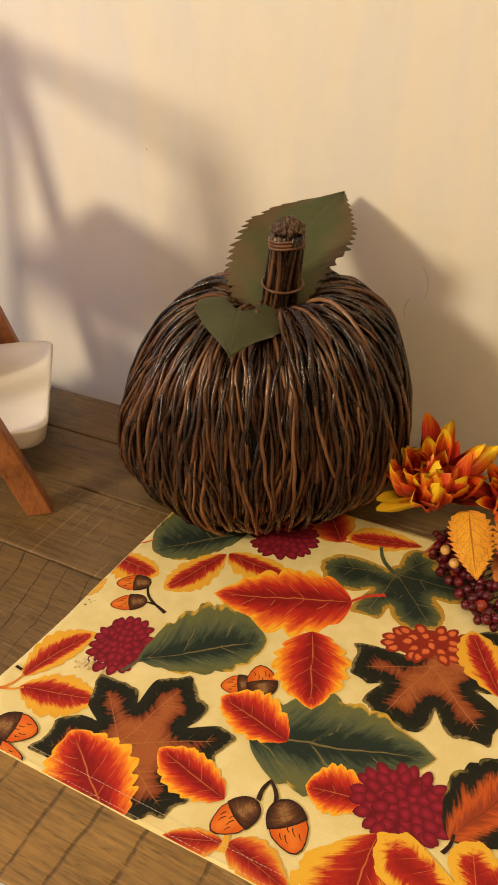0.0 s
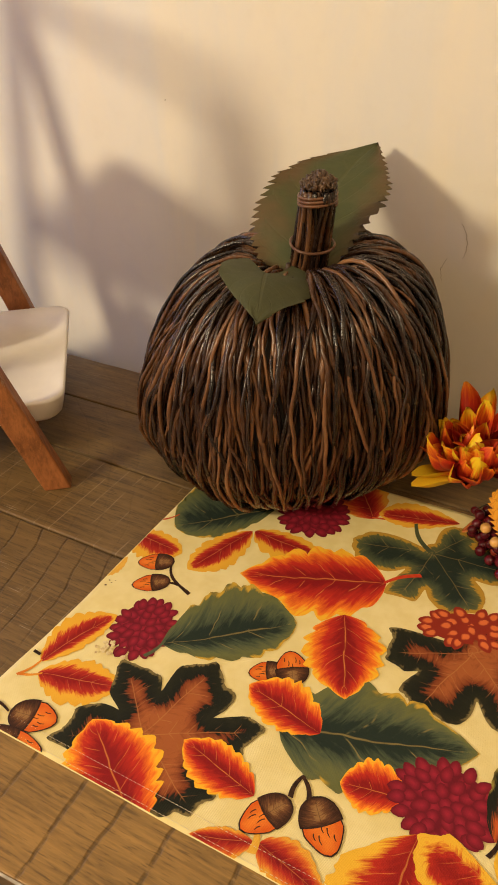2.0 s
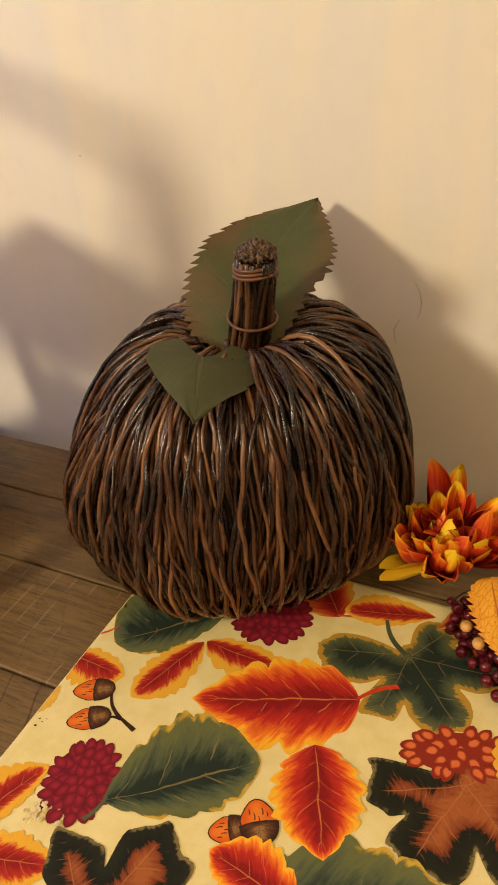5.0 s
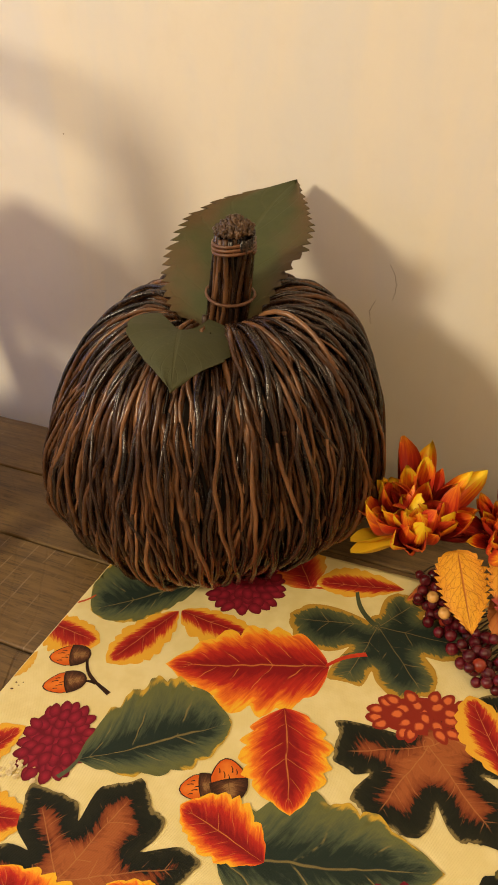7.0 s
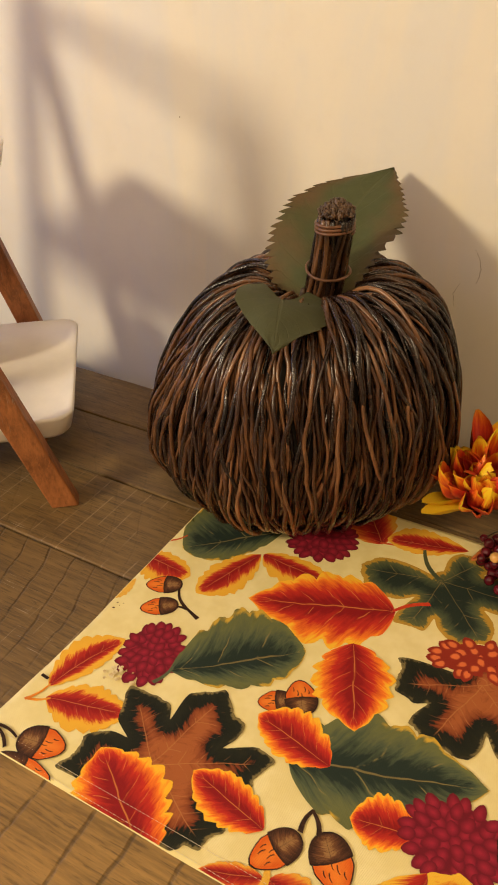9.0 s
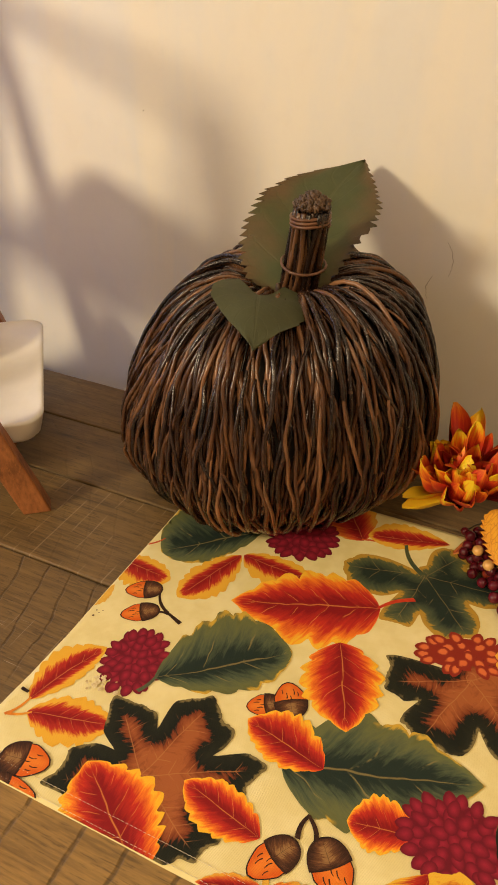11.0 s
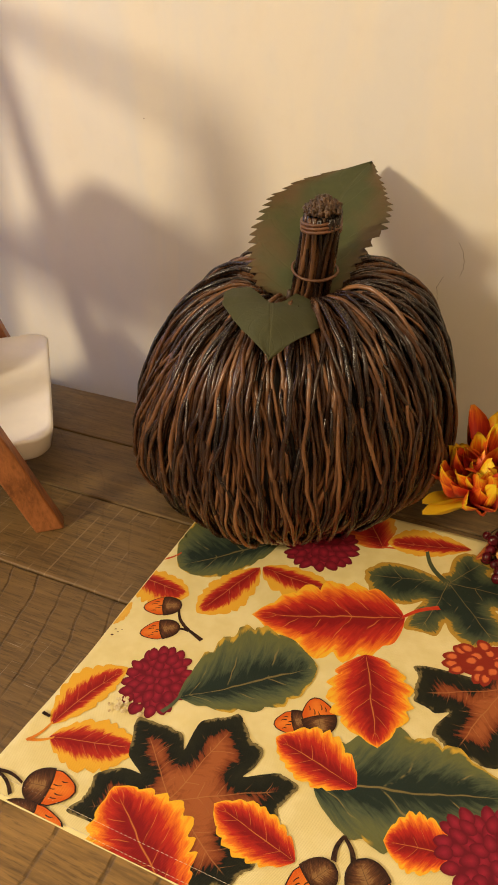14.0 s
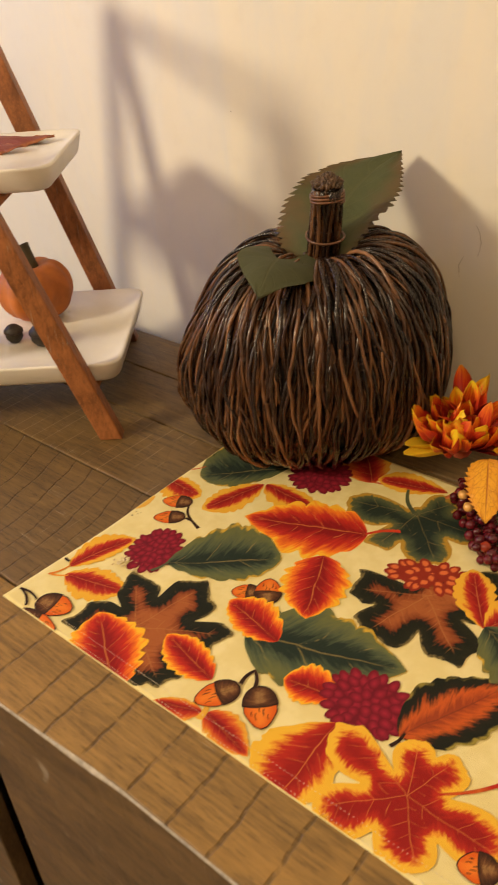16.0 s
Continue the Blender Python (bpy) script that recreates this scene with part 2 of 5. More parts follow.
def print_material(name, rim, outer, inner, core, vein, veins=7.0, soft=1.2, stops=(0.16, 0.42, 0.66, 0.90), fleck=None):
    """Dyed cotton print: brushed from the rim inwards, with a midrib and side veins drawn on it."""
    m = Nodes("print_" + name, 0.68)
    c = m.coords()
    s, v, edge = m.attr("along"), m.attr("across"), m.attr("rim")
    av = m.math("ABSOLUTE", m.math("ADD", v, m.math("MULTIPLY_ADD", m.noise(c, 34.0, 2), 0.24, -0.12)))
    lane = m.math("SUBTRACT", s, m.math("MULTIPLY", av, 0.22))
    brush = m.noise(m.vec(m.math("MULTIPLY", lane, 25.0), m.math("MULTIPLY", v, 2.0), m.math("MULTIPLY", s, 2.0)), 1.0, 4, 0.65, 0.4)
    blot = m.noise(c, 60.0, 3)
    e = m.math("ADD", edge, m.math("ADD", m.math("MULTIPLY_ADD", brush, soft, -0.5 * soft), m.math("MULTIPLY_ADD", blot, 0.3, -0.15)))
    col = m.ramp(e, (stops[0], core), (stops[1], inner), (stops[2], outer), (stops[3], rim))
    if fleck:
        patch = m.step(m.noise(c, 48.0, 2), 0.42, 0.54)
        stroke = m.step(m.math("MULTIPLY_ADD", brush, 0.35, edge), 1.05, 1.13)
        col = m.mix(m.math("MULTIPLY", patch, stroke), col, fleck)
    wavy = m.math("MULTIPLY_ADD", m.noise(c, 30.0, 2), 0.16, lane)
    lanes = m.math("ABSOLUTE", m.math("SUBTRACT", m.math("FRACT", m.math("MULTIPLY", wavy, veins)), 0.5))
    side = m.math("MULTIPLY", m.math("SUBTRACT", 1.0, m.step(lanes, 0.006, 0.034)), m.math("SUBTRACT", 1.0, m.step(av, 0.45, 0.8)))
    rib = m.math("MULTIPLY", m.math("SUBTRACT", 1.0, m.step(av, 0.007, 0.026)), m.math("SUBTRACT", 1.0, m.step(s, 0.80, 0.95)))
    line = m.math("MAXIMUM", m.math("MULTIPLY", side, m.step(m.noise(c, 70.0, 3), 0.40, 0.54)), m.math("MULTIPLY", rib, m.step(m.noise(c, 90.0, 2), 0.22, 0.40)))
    m.base(m.mix(m.math("MULTIPLY", m.math("MULTIPLY", line, m.math("SUBTRACT", 1.0, m.step(edge, 0.45, 0.75))), 0.62), col, vein))
    weave(m, c)
    return m.mat


def weave(m, c):
    m.bsdf.inputs["Specular IOR Level"].default_value = 0.18
    x, y, _ = m.xyz(c)
    w = m.math("ADD", m.math("SINE", m.math("MULTIPLY", x, 9000.0)), m.math("SINE", m.math("MULTIPLY", y, 9000.0)))
    m.bump(m.math("MULTIPLY_ADD", w, 0.25, m.noise(c, 150.0, 3)), 0.0003, 0.35)


def flat_print(name, a, b, scale=300.0):
    m = Nodes("print_" + name, 0.68)
    c = m.coords()
    m.base(m.mix(m.step(m.noise(c, scale, 3, 0.6), 0.35, 0.65), a, b))
    weave(m, c)
    return m.mat


def berry_print(name, edge, centre, low=0.1, high=0.85):
    m = Nodes("print_" + name, 0.68)
    c = m.coords()
    f = m.math("ADD", m.attr("rim"), m.math("MULTIPLY_ADD", m.noise(c, 260.0, 3), 0.5, -0.25))
    m.base(m.ramp(f, (low, centre), (high, edge)))
    weave(m, c)
    return m.mat


def petal_material(name, shift):
    m = Nodes(name, 0.5)
    c = m.coords()
    s, v = m.attr("along"), m.attr("across")
    rnd = m.add("ShaderNodeObjectInfo").outputs["Random"]
    streak = m.noise(m.vec(m.math("MULTIPLY", s, 3.0), m.math("MULTIPLY", v, 7.0), m.math("MULTIPLY", rnd, 20.0)), 1.0, 3)
    f = m.math("ADD", m.math("MULTIPLY_ADD", rnd, 0.34, shift - 0.17), m.math("ADD", s, m.math("MULTIPLY_ADD", streak, 0.5, -0.25)))
    m.base(m.ramp(f, (0.22, (0.24, 0.008, 0.010)), (0.54, (0.56, 0.036, 0.010)), (0.70, (0.84, 0.20, 0.010)), (0.84, (0.91, 0.64, 0.022))))
    m.bsdf.inputs["Subsurface Weight"].default_value = 0.12
    m.bsdf.inputs["Subsurface Radius"].default_value = (0.004, 0.002, 0.001)
    m.bump(m.noise(m.vec(m.math("MULTIPLY", s, 1.0), m.math("MULTIPLY", v, 9.0), rnd), 2.0, 3), 0.0006, 0.5)
    return m.mat


def leaf_material(name, a, b, tint, vein, veins=6.0, rough=0.55, net=0.0, tip=None):
    m = Nodes(name, rough)
    c = m.coords()
    s, v = m.attr("along"), m.attr("across")
    av = m.math("ABSOLUTE", v)
    big = m.noise(c, 16.0, 3)
    col = m.mix(m.noise(c, 140.0, 4), a, b)
    col = m.mix(m.math("MULTIPLY", m.step(m.math("MULTIPLY_ADD", av, 0.42, big), 0.66, 0.98), 0.65), col, tint)
    lane = m.math("SUBTRACT", s, m.math("MULTIPLY", av, 0.35))
    lanes = m.math("ABSOLUTE", m.math("SUBTRACT", m.math("FRACT", m.math("MULTIPLY", lane, veins)), 0.5))
    side = m.math("MULTIPLY", m.math("SUBTRACT", 1.0, m.step(lanes, 0.01, 0.06)), 0.6)
    rib = m.math("SUBTRACT", 1.0, m.step(av, 0.015, 0.05))
    line = m.math("MAXIMUM", side, rib)
    if net:
        cells = m.add("ShaderNodeTexVoronoi", feature="DISTANCE_TO_EDGE")
        m.put(cells.inputs["Vector"], m.vec(m.math("MULTIPLY", lane, 11.0), m.math("MULTIPLY", v, 4.5)))
        cells.inputs["Scale"].default_value = 1.0
        line = m.math("MAXIMUM", line, m.math("MULTIPLY", m.math("SUBTRACT", 1.0, m.step(cells.outputs["Distance"], 0.010, 0.05)), net))
    if tip:
        col = m.mix(m.step(m.math("MULTIPLY_ADD", big, 0.3, s), 0.62, 0.74), col, tip)
    m.base(m.mix(m.math("MULTIPLY", line, 0.5 + 0.35 * net), col, vein))
    m.bump(m.math("MULTIPLY_ADD", line, -0.6, m.noise(c, 260.0, 3)), 0.0007, 0.6)
    return m.mat


PLASTER = wall_material()
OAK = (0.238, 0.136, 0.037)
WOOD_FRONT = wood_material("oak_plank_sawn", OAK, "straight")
# oak darkened for the back planks: shade of tray and pumpkin is in the tone
OAK_SHADED = (0.138, 0.083, 0.030)
WOOD_ARC = wood_material("oak_plank_round_sawn", OAK_SHADED, "arc")
WOOD_PLAIN = wood_material("oak_plank_worn", OAK_SHADED, "plain")
WOOD_CROSS = wood_material("oak_plank_scored", OAK_SHADED, "crossed")
# darker copy of the oak, with the front's shade put into its tone
WOOD_SHADED = wood_material("oak_board_shaded", (0.120, 0.071, 0.029), "plain")
DARK = plain_material("cabinet_shadow_gap", (0.02, 0.016, 0.013), 0.8)
CHIP = plain_material("bare_chipped_edge", (0.42, 0.37, 0.31), 0.7, 0.35, 200.0)
CARPET = plain_material("floor_boards_brown", (0.16, 0.10, 0.06), 0.6, 0.3, 12.0)
CEILING = plain_material("ceiling_paint", (0.74, 0.72, 0.68), 0.8, 0.04, 8.0)
ACACIA = wood_material("reddish_stained_leg", (0.29, 0.105, 0.034), "fine")
MARBLE = plain_material("white_marble_resin", (0.78, 0.74, 0.68), 0.35, 0.08, 26.0, 0.0002)
TWIG = twig_material(True, "varnished_twig")
TWIGS = twig_material(False, "varnished_twig_bundle")
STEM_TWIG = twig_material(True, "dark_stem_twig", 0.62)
WICKERCAP = plain_material("dark_acorn_cap", (0.030, 0.018, 0.012), 0.5, 0.5, 300.0)
# near-black colour for the shade between the pumpkin's twigs
GAP_SHADE = plain_material("wicker_gap_shade", (0.012, 0.008, 0.006), 0.8)
BITS = plain_material("cut_twig_ends", (0.085, 0.046, 0.024), 0.5, 0.92, 260.0)
WIRE = plain_material("brown_vine_tie", (0.13, 0.055, 0.026), 0.4, 0.4, 200.0)
CLOTH = flat_print("cream_ground", (0.76, 0.64, 0.29), (0.82, 0.71, 0.36), 40.0)
THREAD = plain_material("cream_thread", (0.70, 0.60, 0.42), 0.7, 0.1, 300.0)
P_RED = print_material("red_leaf", (0.74, 0.36, 0.04), (0.66, 0.14, 0.022), (0.42, 0.026, 0.014), (0.22, 0.008, 0.010), (0.64, 0.22, 0.06), 6.0, 0.75, (0.08, 0.36, 0.66, 0.86))
P_ORANGE = print_material("orange_leaf", (0.90, 0.48, 0.030), (0.86, 0.20, 0.017), (0.52, 0.028, 0.015), (0.24, 0.009, 0.010), (0.74, 0.27, 0.06), 6.0, 0.80, (0.14, 0.50, 0.78, 0.94))
P_YELLOW = print_material("gold_leaf", (0.78, 0.42, 0.038), (0.72, 0.26, 0.024), (0.46, 0.030, 0.015), (0.26, 0.009, 0.010), (0.66, 0.24, 0.07), 6.0, 0.75, (0.10, 0.42, 0.56, 0.62))
P_REDGOLD = print_material("red_gold_leaf", (0.80, 0.46, 0.040), (0.74, 0.30, 0.026), (0.46, 0.026, 0.014), (0.28, 0.012, 0.010), (0.66, 0.22, 0.05), 6.0, 0.9, (0.14, 0.50, 0.66, 0.74))
P_GREEN = print_material("green_leaf", (0.125, 0.132, 0.044), (0.138, 0.148, 0.056), (0.078, 0.100, 0.054), (0.018, 0.030, 0.022), (0.30, 0.23, 0.08), 3.5, 1.1, (0.18, 0.48, 0.82, 0.98), (0.60, 0.38, 0.045))
P_GREENMAPLE = print_material("green_maple", (0.46, 0.27, 0.035), (0.112, 0.120, 0.046), (0.062, 0.079, 0.042), (0.018, 0.030, 0.022), (0.28, 0.20, 0.07), 4.0, 0.75, (0.12, 0.45, 0.74, 0.82))
P_MAPLE = print_material("dark_maple", (0.020, 0.020, 0.011), (0.009, 0.012, 0.008), (0.185, 0.040, 0.013), (0.36, 0.105, 0.030), (0.46, 0.19, 0.06), 5.0, 0.8, (0.02, 0.36, 0.46, 1.0), (0.20, 0.155, 0.06))
P_BROWN = print_material("rust_leaf", (0.012, 0.014, 0.009), (0.018, 0.015, 0.010), (0.56, 0.105, 0.018), (0.30, 0.050, 0.015), (0.16, 0.035, 0.014), 5.0, 0.9, (0.06, 0.34, 0.60, 0.80), (0.30, 0.24, 0.05))
P_BERRY = berry_print("crimson_berry", (0.145, 0.008, 0.018), (0.32, 0.017, 0.038), 0.10, 0.95)
P_OBERRY = berry_print("orange_berry", (0.26, 0.025, 0.012), (0.68, 0.16, 0.045), 0.42, 0.66)
P_NUT = berry_print("acorn_nut", (0.66, 0.115, 0.012), (0.78, 0.21, 0.024))
P_CAP = print_material("acorn_cap", (0.040, 0.016, 0.009), (0.075, 0.030, 0.015), (0.15, 0.060, 0.022), (0.30, 0.16, 0.06), (0.04, 0.015, 0.008), 3.0, 1.5, (0.10, 0.35, 0.70, 0.95))
P_INK = flat_print("dark_outline", (0.020, 0.010, 0.007), (0.05, 0.022, 0.012))
P_STAIN = flat_print("tan_stain", (0.76, 0.65, 0.38), (0.50, 0.34, 0.14), 230.0)
P_GOLD = flat_print("gold_leaf_edge", (0.70, 0.36, 0.04), (0.78, 0.46, 0.07), 90.0)
P_SPOT = flat_print("brown_spot", (0.10, 0.05, 0.025), (0.22, 0.11, 0.05))
PETAL = petal_material("silk_petal", -0.16)
PETAL_GOLD = petal_material("silk_petal_gold", 0.32)
LEAF_GREEN = leaf_material("silk_leaf_green", (0.042, 0.052, 0.014), (0.066, 0.074, 0.021), (0.130, 0.064, 0.028), (0.075, 0.078, 0.026), rough=0.75)
LEAF_PLAIN = leaf_material("silk_leaf_olive", (0.044, 0.050, 0.017), (0.062, 0.066, 0.024), (0.052, 0.056, 0.020), (0.075, 0.076, 0.030), rough=0.72)
LEAF_GOLD = leaf_material("silk_leaf_gold", (0.76, 0.36, 0.014), (0.82, 0.42, 0.022), (0.72, 0.29, 0.012), (0.28, 0.03, 0.01), 7.0, net=0.60)
LEAF_TIPPED = leaf_material("silk_leaf_gold_red", (0.72, 0.33, 0.022), (0.80, 0.42, 0.035), (0.70, 0.25, 0.02), (0.22, 0.03, 0.01), 7.0, net=0.5, tip=(0.34, 0.035, 0.025))
LEAF_RED = leaf_material("silk_leaf_red", (0.30, 0.03, 0.02), (0.42, 0.06, 0.03), (0.60, 0.24, 0.03), (0.20, 0.02, 0.015), 7.0)
BERRY = plain_material("glossy_maroon_berry", (0.085, 0.005, 0.010), 0.16, 0.5, 90.0, 0.0)
BERRY_GOLD = plain_material("glossy_gold_berry", (0.62, 0.34, 0.10), 0.25, 0.25, 90.0, 0.0)
BERRY_RED = plain_material("glossy_rust_berry", (0.26, 0.03, 0.012), 0.2, 0.35, 90.0, 0.0)
STALK = plain_material("dark_stalk", (0.03, 0.022, 0.012), 0.6)
MINI = plain_material("painted_orange_pumpkin", (0.44, 0.125, 0.016), 0.6, 0.35, 45.0)
MINISTEM = plain_material("olive_pumpkin_stem", (0.075, 0.058, 0.026), 0.6)
DRYLEAF = leaf_material("purple_autumn_leaf", (0.16, 0.030, 0.025), (0.25, 0.055, 0.035), (0.42, 0.16, 0.03), (0.30, 0.10, 0.05))
PAPER = plain_material("cream_wood_block", (0.60, 0.53, 0.38), 0.6, 0.1)
BLACKINK = plain_material("black_paint", (0.015, 0.014, 0.013), 0.5)
SCRATCH = plain_material("wall_scratch", (0.36, 0.29, 0.21), 0.7)


# ---------------------------------------------------------------- room
def slab(name, x0, x1, y0, y1, z0, z1, material, label, category):
    ob = part(name, box_bm(x0, x1, y0, y1, z0, z1, 0), material, None)
    return tagged(ob, label, category, kind="structure")


wall = slab("wall_north", -2.2, 2.6, WALL_Y, WALL_Y + 0.12, FLOOR_Z, 1.7, PLASTER, "cream painted plaster wall with soft trowel texture", "wall")
slab("wall_west", -2.32, -2.2, -3.2, WALL_Y + 0.12, FLOOR_Z, 1.7, PLASTER, "cream painted plaster side wall", "wall")
slab("wall_east", 2.6, 2.72, -3.2, WALL_Y + 0.12, FLOOR_Z, 1.7, PLASTER, "cream painted plaster side wall", "wall")
slab("wall_south", -2.2, 2.6, -3.2, -3.08, FLOOR_Z, 1.7, PLASTER, "cream painted plaster back wall", "wall")
slab("floor", -2.32, 2.72, -3.2, WALL_Y + 0.12, FLOOR_Z - 0.1, FLOOR_Z, CARPET, "brown wooden room floor", "floor")
slab("ceiling", -2.32, 2.72, -3.2, WALL_Y + 0.12, 1.7, 1.8, CEILING, "flat white painted ceiling", "ceiling")


def wall_mark(name, x, z, length, bend, lean, seed):
    rng = random.Random(seed)
    pts = []
    for i in range(14):
        u = i / 13
        side = bend * math.sin(u * 3.4) + rng.uniform(-1, 1) * 0.0006
        pts.append((x + side + lean * u * length, WALL_Y - 0.0001, z - u * length))
    v, f = tube(pts, [0.00028 * (1 - 0.5 * abs(2 * i / 13 - 1)) for i in range(14)], 5)
    return part(name, mesh_of(name, v, f), SCRATCH, wall, "hairline scratch in the wall paint")


wall_mark("scratch", 0.160, 0.192, 0.030, 0.004, 0.16, 3)
wall_mark("scratch", 0.150, 0.160, 0.022, -0.003, -0.15, 5)
dot_v, dot_f = tube([(-0.1379, WALL_Y - 0.0006, 0.2732), (-0.1379, WALL_Y + 0.002, 0.2732)], 0.0006, 8)
part("pinhole", mesh_of("pinhole", dot_v, dot_f), SCRATCH, wall, "tiny dark pinhole")


# ---------------------------------------------------------------- sideboard
board = thing("sideboard", None, "rustic brown oak sideboard of rough-sawn worn planks", "sideboard", at=(0, 0, 0))
TOP_X0, TOP_X1 = -0.95, 1.45
FRONT_Y, BACK_Y = -0.060, 0.418


def plank(y0, y1, material, seed, thick=0.036, x0=TOP_X0, x1=TOP_X1):
    """A long plank with slightly uneven, eased edges."""
    n = 120
    prof = [(0.0, -thick), (0.0, -0.0016), (0.0004, -0.0005), (0.0012, 0.0)]
    verts, faces = [], []
    for i in range(n + 1):
        x = x0 + (x1 - x0) * i / n
        a = 0.0011 * noise.noise((x * 18, seed, 0)) + 0.0005 * noise.noise((x * 70, seed, 3))
        b = 0.0011 * noise.noise((x * 16, seed, 9)) + 0.0005 * noise.noise((x * 66, seed, 7))
        skew = -0.007 * min(1.0, max(0.0, (0.21 - x) / 0.13)) if y0 == FRONT_Y else 0.0
        ring = [(x, y0 + skew + 0.0006 + abs(a) + dy, dz) for dy, dz in prof] + [(x, y1 - 0.0006 - abs(b) - dy, dz) for dy, dz in reversed(prof)]
        verts += ring
    m = 8
    for i in range(n):
        for k in range(m):
            j = (k + 1) % m
            faces.append((i * m + k, (i + 1) * m + k, (i + 1) * m + j, i * m + j))
    faces += [tuple(range(m)), tuple(n * m + k for k in reversed(range(m)))]
    me = mesh_of("plank", verts, faces, False)
    ob = part("plank", me, material, board)
    # the upright front face gets the darker oak, its shade painted in
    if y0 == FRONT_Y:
        me.materials.append(WOOD_SHADED)
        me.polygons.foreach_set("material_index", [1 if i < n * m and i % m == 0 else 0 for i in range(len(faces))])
    return ob


SEAMS = (FRONT_Y, 0.0140, 0.165, 0.264, 0.345, BACK_Y)
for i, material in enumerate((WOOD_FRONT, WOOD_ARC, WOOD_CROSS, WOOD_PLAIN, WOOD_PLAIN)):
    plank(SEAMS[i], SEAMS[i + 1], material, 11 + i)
part("underlay", box_bm(TOP_X0 + 0.01, TOP_X1 - 0.01, FRONT_Y + 0.01, BACK_Y - 0.01, -0.036, -0.006, 0), DARK, board)
part("front_rail", box_bm(TOP_X0 + 0.02, TOP_X1 - 0.02, FRONT_Y + 0.007, FRONT_Y + 0.03, -0.082, -0.0365, 0.0015), WOOD_SHADED, board)
part("back_panel", box_bm(TOP_X0 + 0.02, TOP_X1 - 0.02, BACK_Y - 0.03, BACK_Y - 0.012, FLOOR_Z + 0.05, -0.0365, 0.001), WOOD_SHADED, board)
for x in (TOP_X0 + 0.02, TOP_X1 - 0.05):
    part("side_panel", box_bm(x, x + 0.03, FRONT_Y + 0.031, BACK_Y - 0.031, FLOOR_Z, -0.0365, 0.001), WOOD_SHADED, board)
part("bottom_shelf", box_bm(TOP_X0 + 0.051, TOP_X1 - 0.051, FRONT_Y + 0.031, BACK_Y - 0.031, FLOOR_Z + 0.08, FLOOR_Z + 0.11, 0.001), WOOD_SHADED, board)
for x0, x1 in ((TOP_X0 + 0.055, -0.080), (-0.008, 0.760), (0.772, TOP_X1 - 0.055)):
    part("door", box_bm(x0, x1, FRONT_Y + 0.009, FRONT_Y + 0.028, FLOOR_Z + 0.115, -0.084, 0.002), WOOD_SHADED, board)


def chipped_edge():
    """A pale splintered line along the front arris, widest where a long chip has come away."""
    n = 220
    verts, faces = [], []
    for i in range(n + 1):
        x = 0.02 + 0.50 * i / n
        w = 0.0003 + 0.0006 * noise.noise((x * 60, 2.2, 0)) + 0.0030 * math.exp(-((x - 0.168) / 0.030) ** 2) * (0.8 + 0.5 * noise.noise((x * 130, 5.0, 1)))
        w = max(w, 0.0003)
        y = FRONT_Y - 0.007 * min(1.0, max(0.0, (0.21 - x) / 0.13))
        verts += [(x, y - 0.0004, -0.0013 - w), (x, y - 0.0002, -0.0009), (x, y + 0.0005 + 0.35 * w, 0.0003)]
    for i in range(n):
        for k in range(2):
            faces.append((3 * i + k, 3 * i + 3 + k, 3 * i + 4 + k, 3 * i + 1 + k))
    part("chipped_edge", mesh_of("chipped_edge", verts, faces), CHIP, board, "pale splintered front edge")


chipped_edge()


# ---------------------------------------------------------------- table runner
RUN_X1, RUN_Y1 = 1.05, 0.337
runner = thing("table_runner", None, "cream cotton table runner printed with autumn leaves, acorns and berries", "table runner")


def lift(x, y):
    """Height of the cloth over the planks: nearly flat, with faint ripples."""
    k = 0.0012 + 0.0007 * noise.noise((x * 14, y * 14, 1.0)) + 0.00010 * noise.noise((x * 40, y * 40, 4.0))
    if y < 0.008:
        k *= 0.8 + 0.2 * max(0.0, y) / 0.008
    if y > 0.30:
        k += 0.0010 * max(0.0, math.sin((y - 0.30) / 0.037 * math.pi)) * (0.5 + 0.5 * noise.noise((x * 25, 0, 8)))
    return k


def left_edge(y):
    return 0.006 * math.sin(min(1.0, max(0.0, y) / 0.12) * math.pi / 2) + 0.0005 * noise.noise((y * 30, 0, 0))


def ground_cloth():
    nx, ny = 260, 84
    verts, faces = [], []
    for j in range(ny + 1):
        y = RUN_Y1 * j / ny
        for i in range(nx + 1):
            u = i / nx
            x = left_edge(y) * (1 - u) + RUN_X1 * u
            yy = y + 0.0008 * noise.noise((x * 16, 0, 2)) if j in (0, ny) else y
            verts.append((x, yy, lift(x, yy)))
    w = nx + 1
    faces = [(j * w + i, j * w + i + 1, (j + 1) * w + i + 1, (j + 1) * w + i) for j in range(ny) for i in range(nx)]
    border = [i for i in range(w)] + [j * w + nx for j in range(1, ny + 1)] + [ny * w + i for i in range(nx - 1, -1, -1)] + [j * w for j in range(ny - 1, 0, -1)]
    k = len(verts)
    verts += [(verts[b][0], verts[b][1], 0.0001) for b in border]
    for q in range(len(border)):
        r = (q + 1) % len(border)
        faces.append((border[r], border[q], k + q, k + r))
    part("cloth", mesh_of("cloth", verts, faces), CLOTH, runner)


ground_cloth()
LAYER = [0]


def clip_to_cloth(x, y):
    y = min(max(y, 0.0002), RUN_Y1 - 0.0006)
    return max(x, left_edge(y) + 0.0006), y


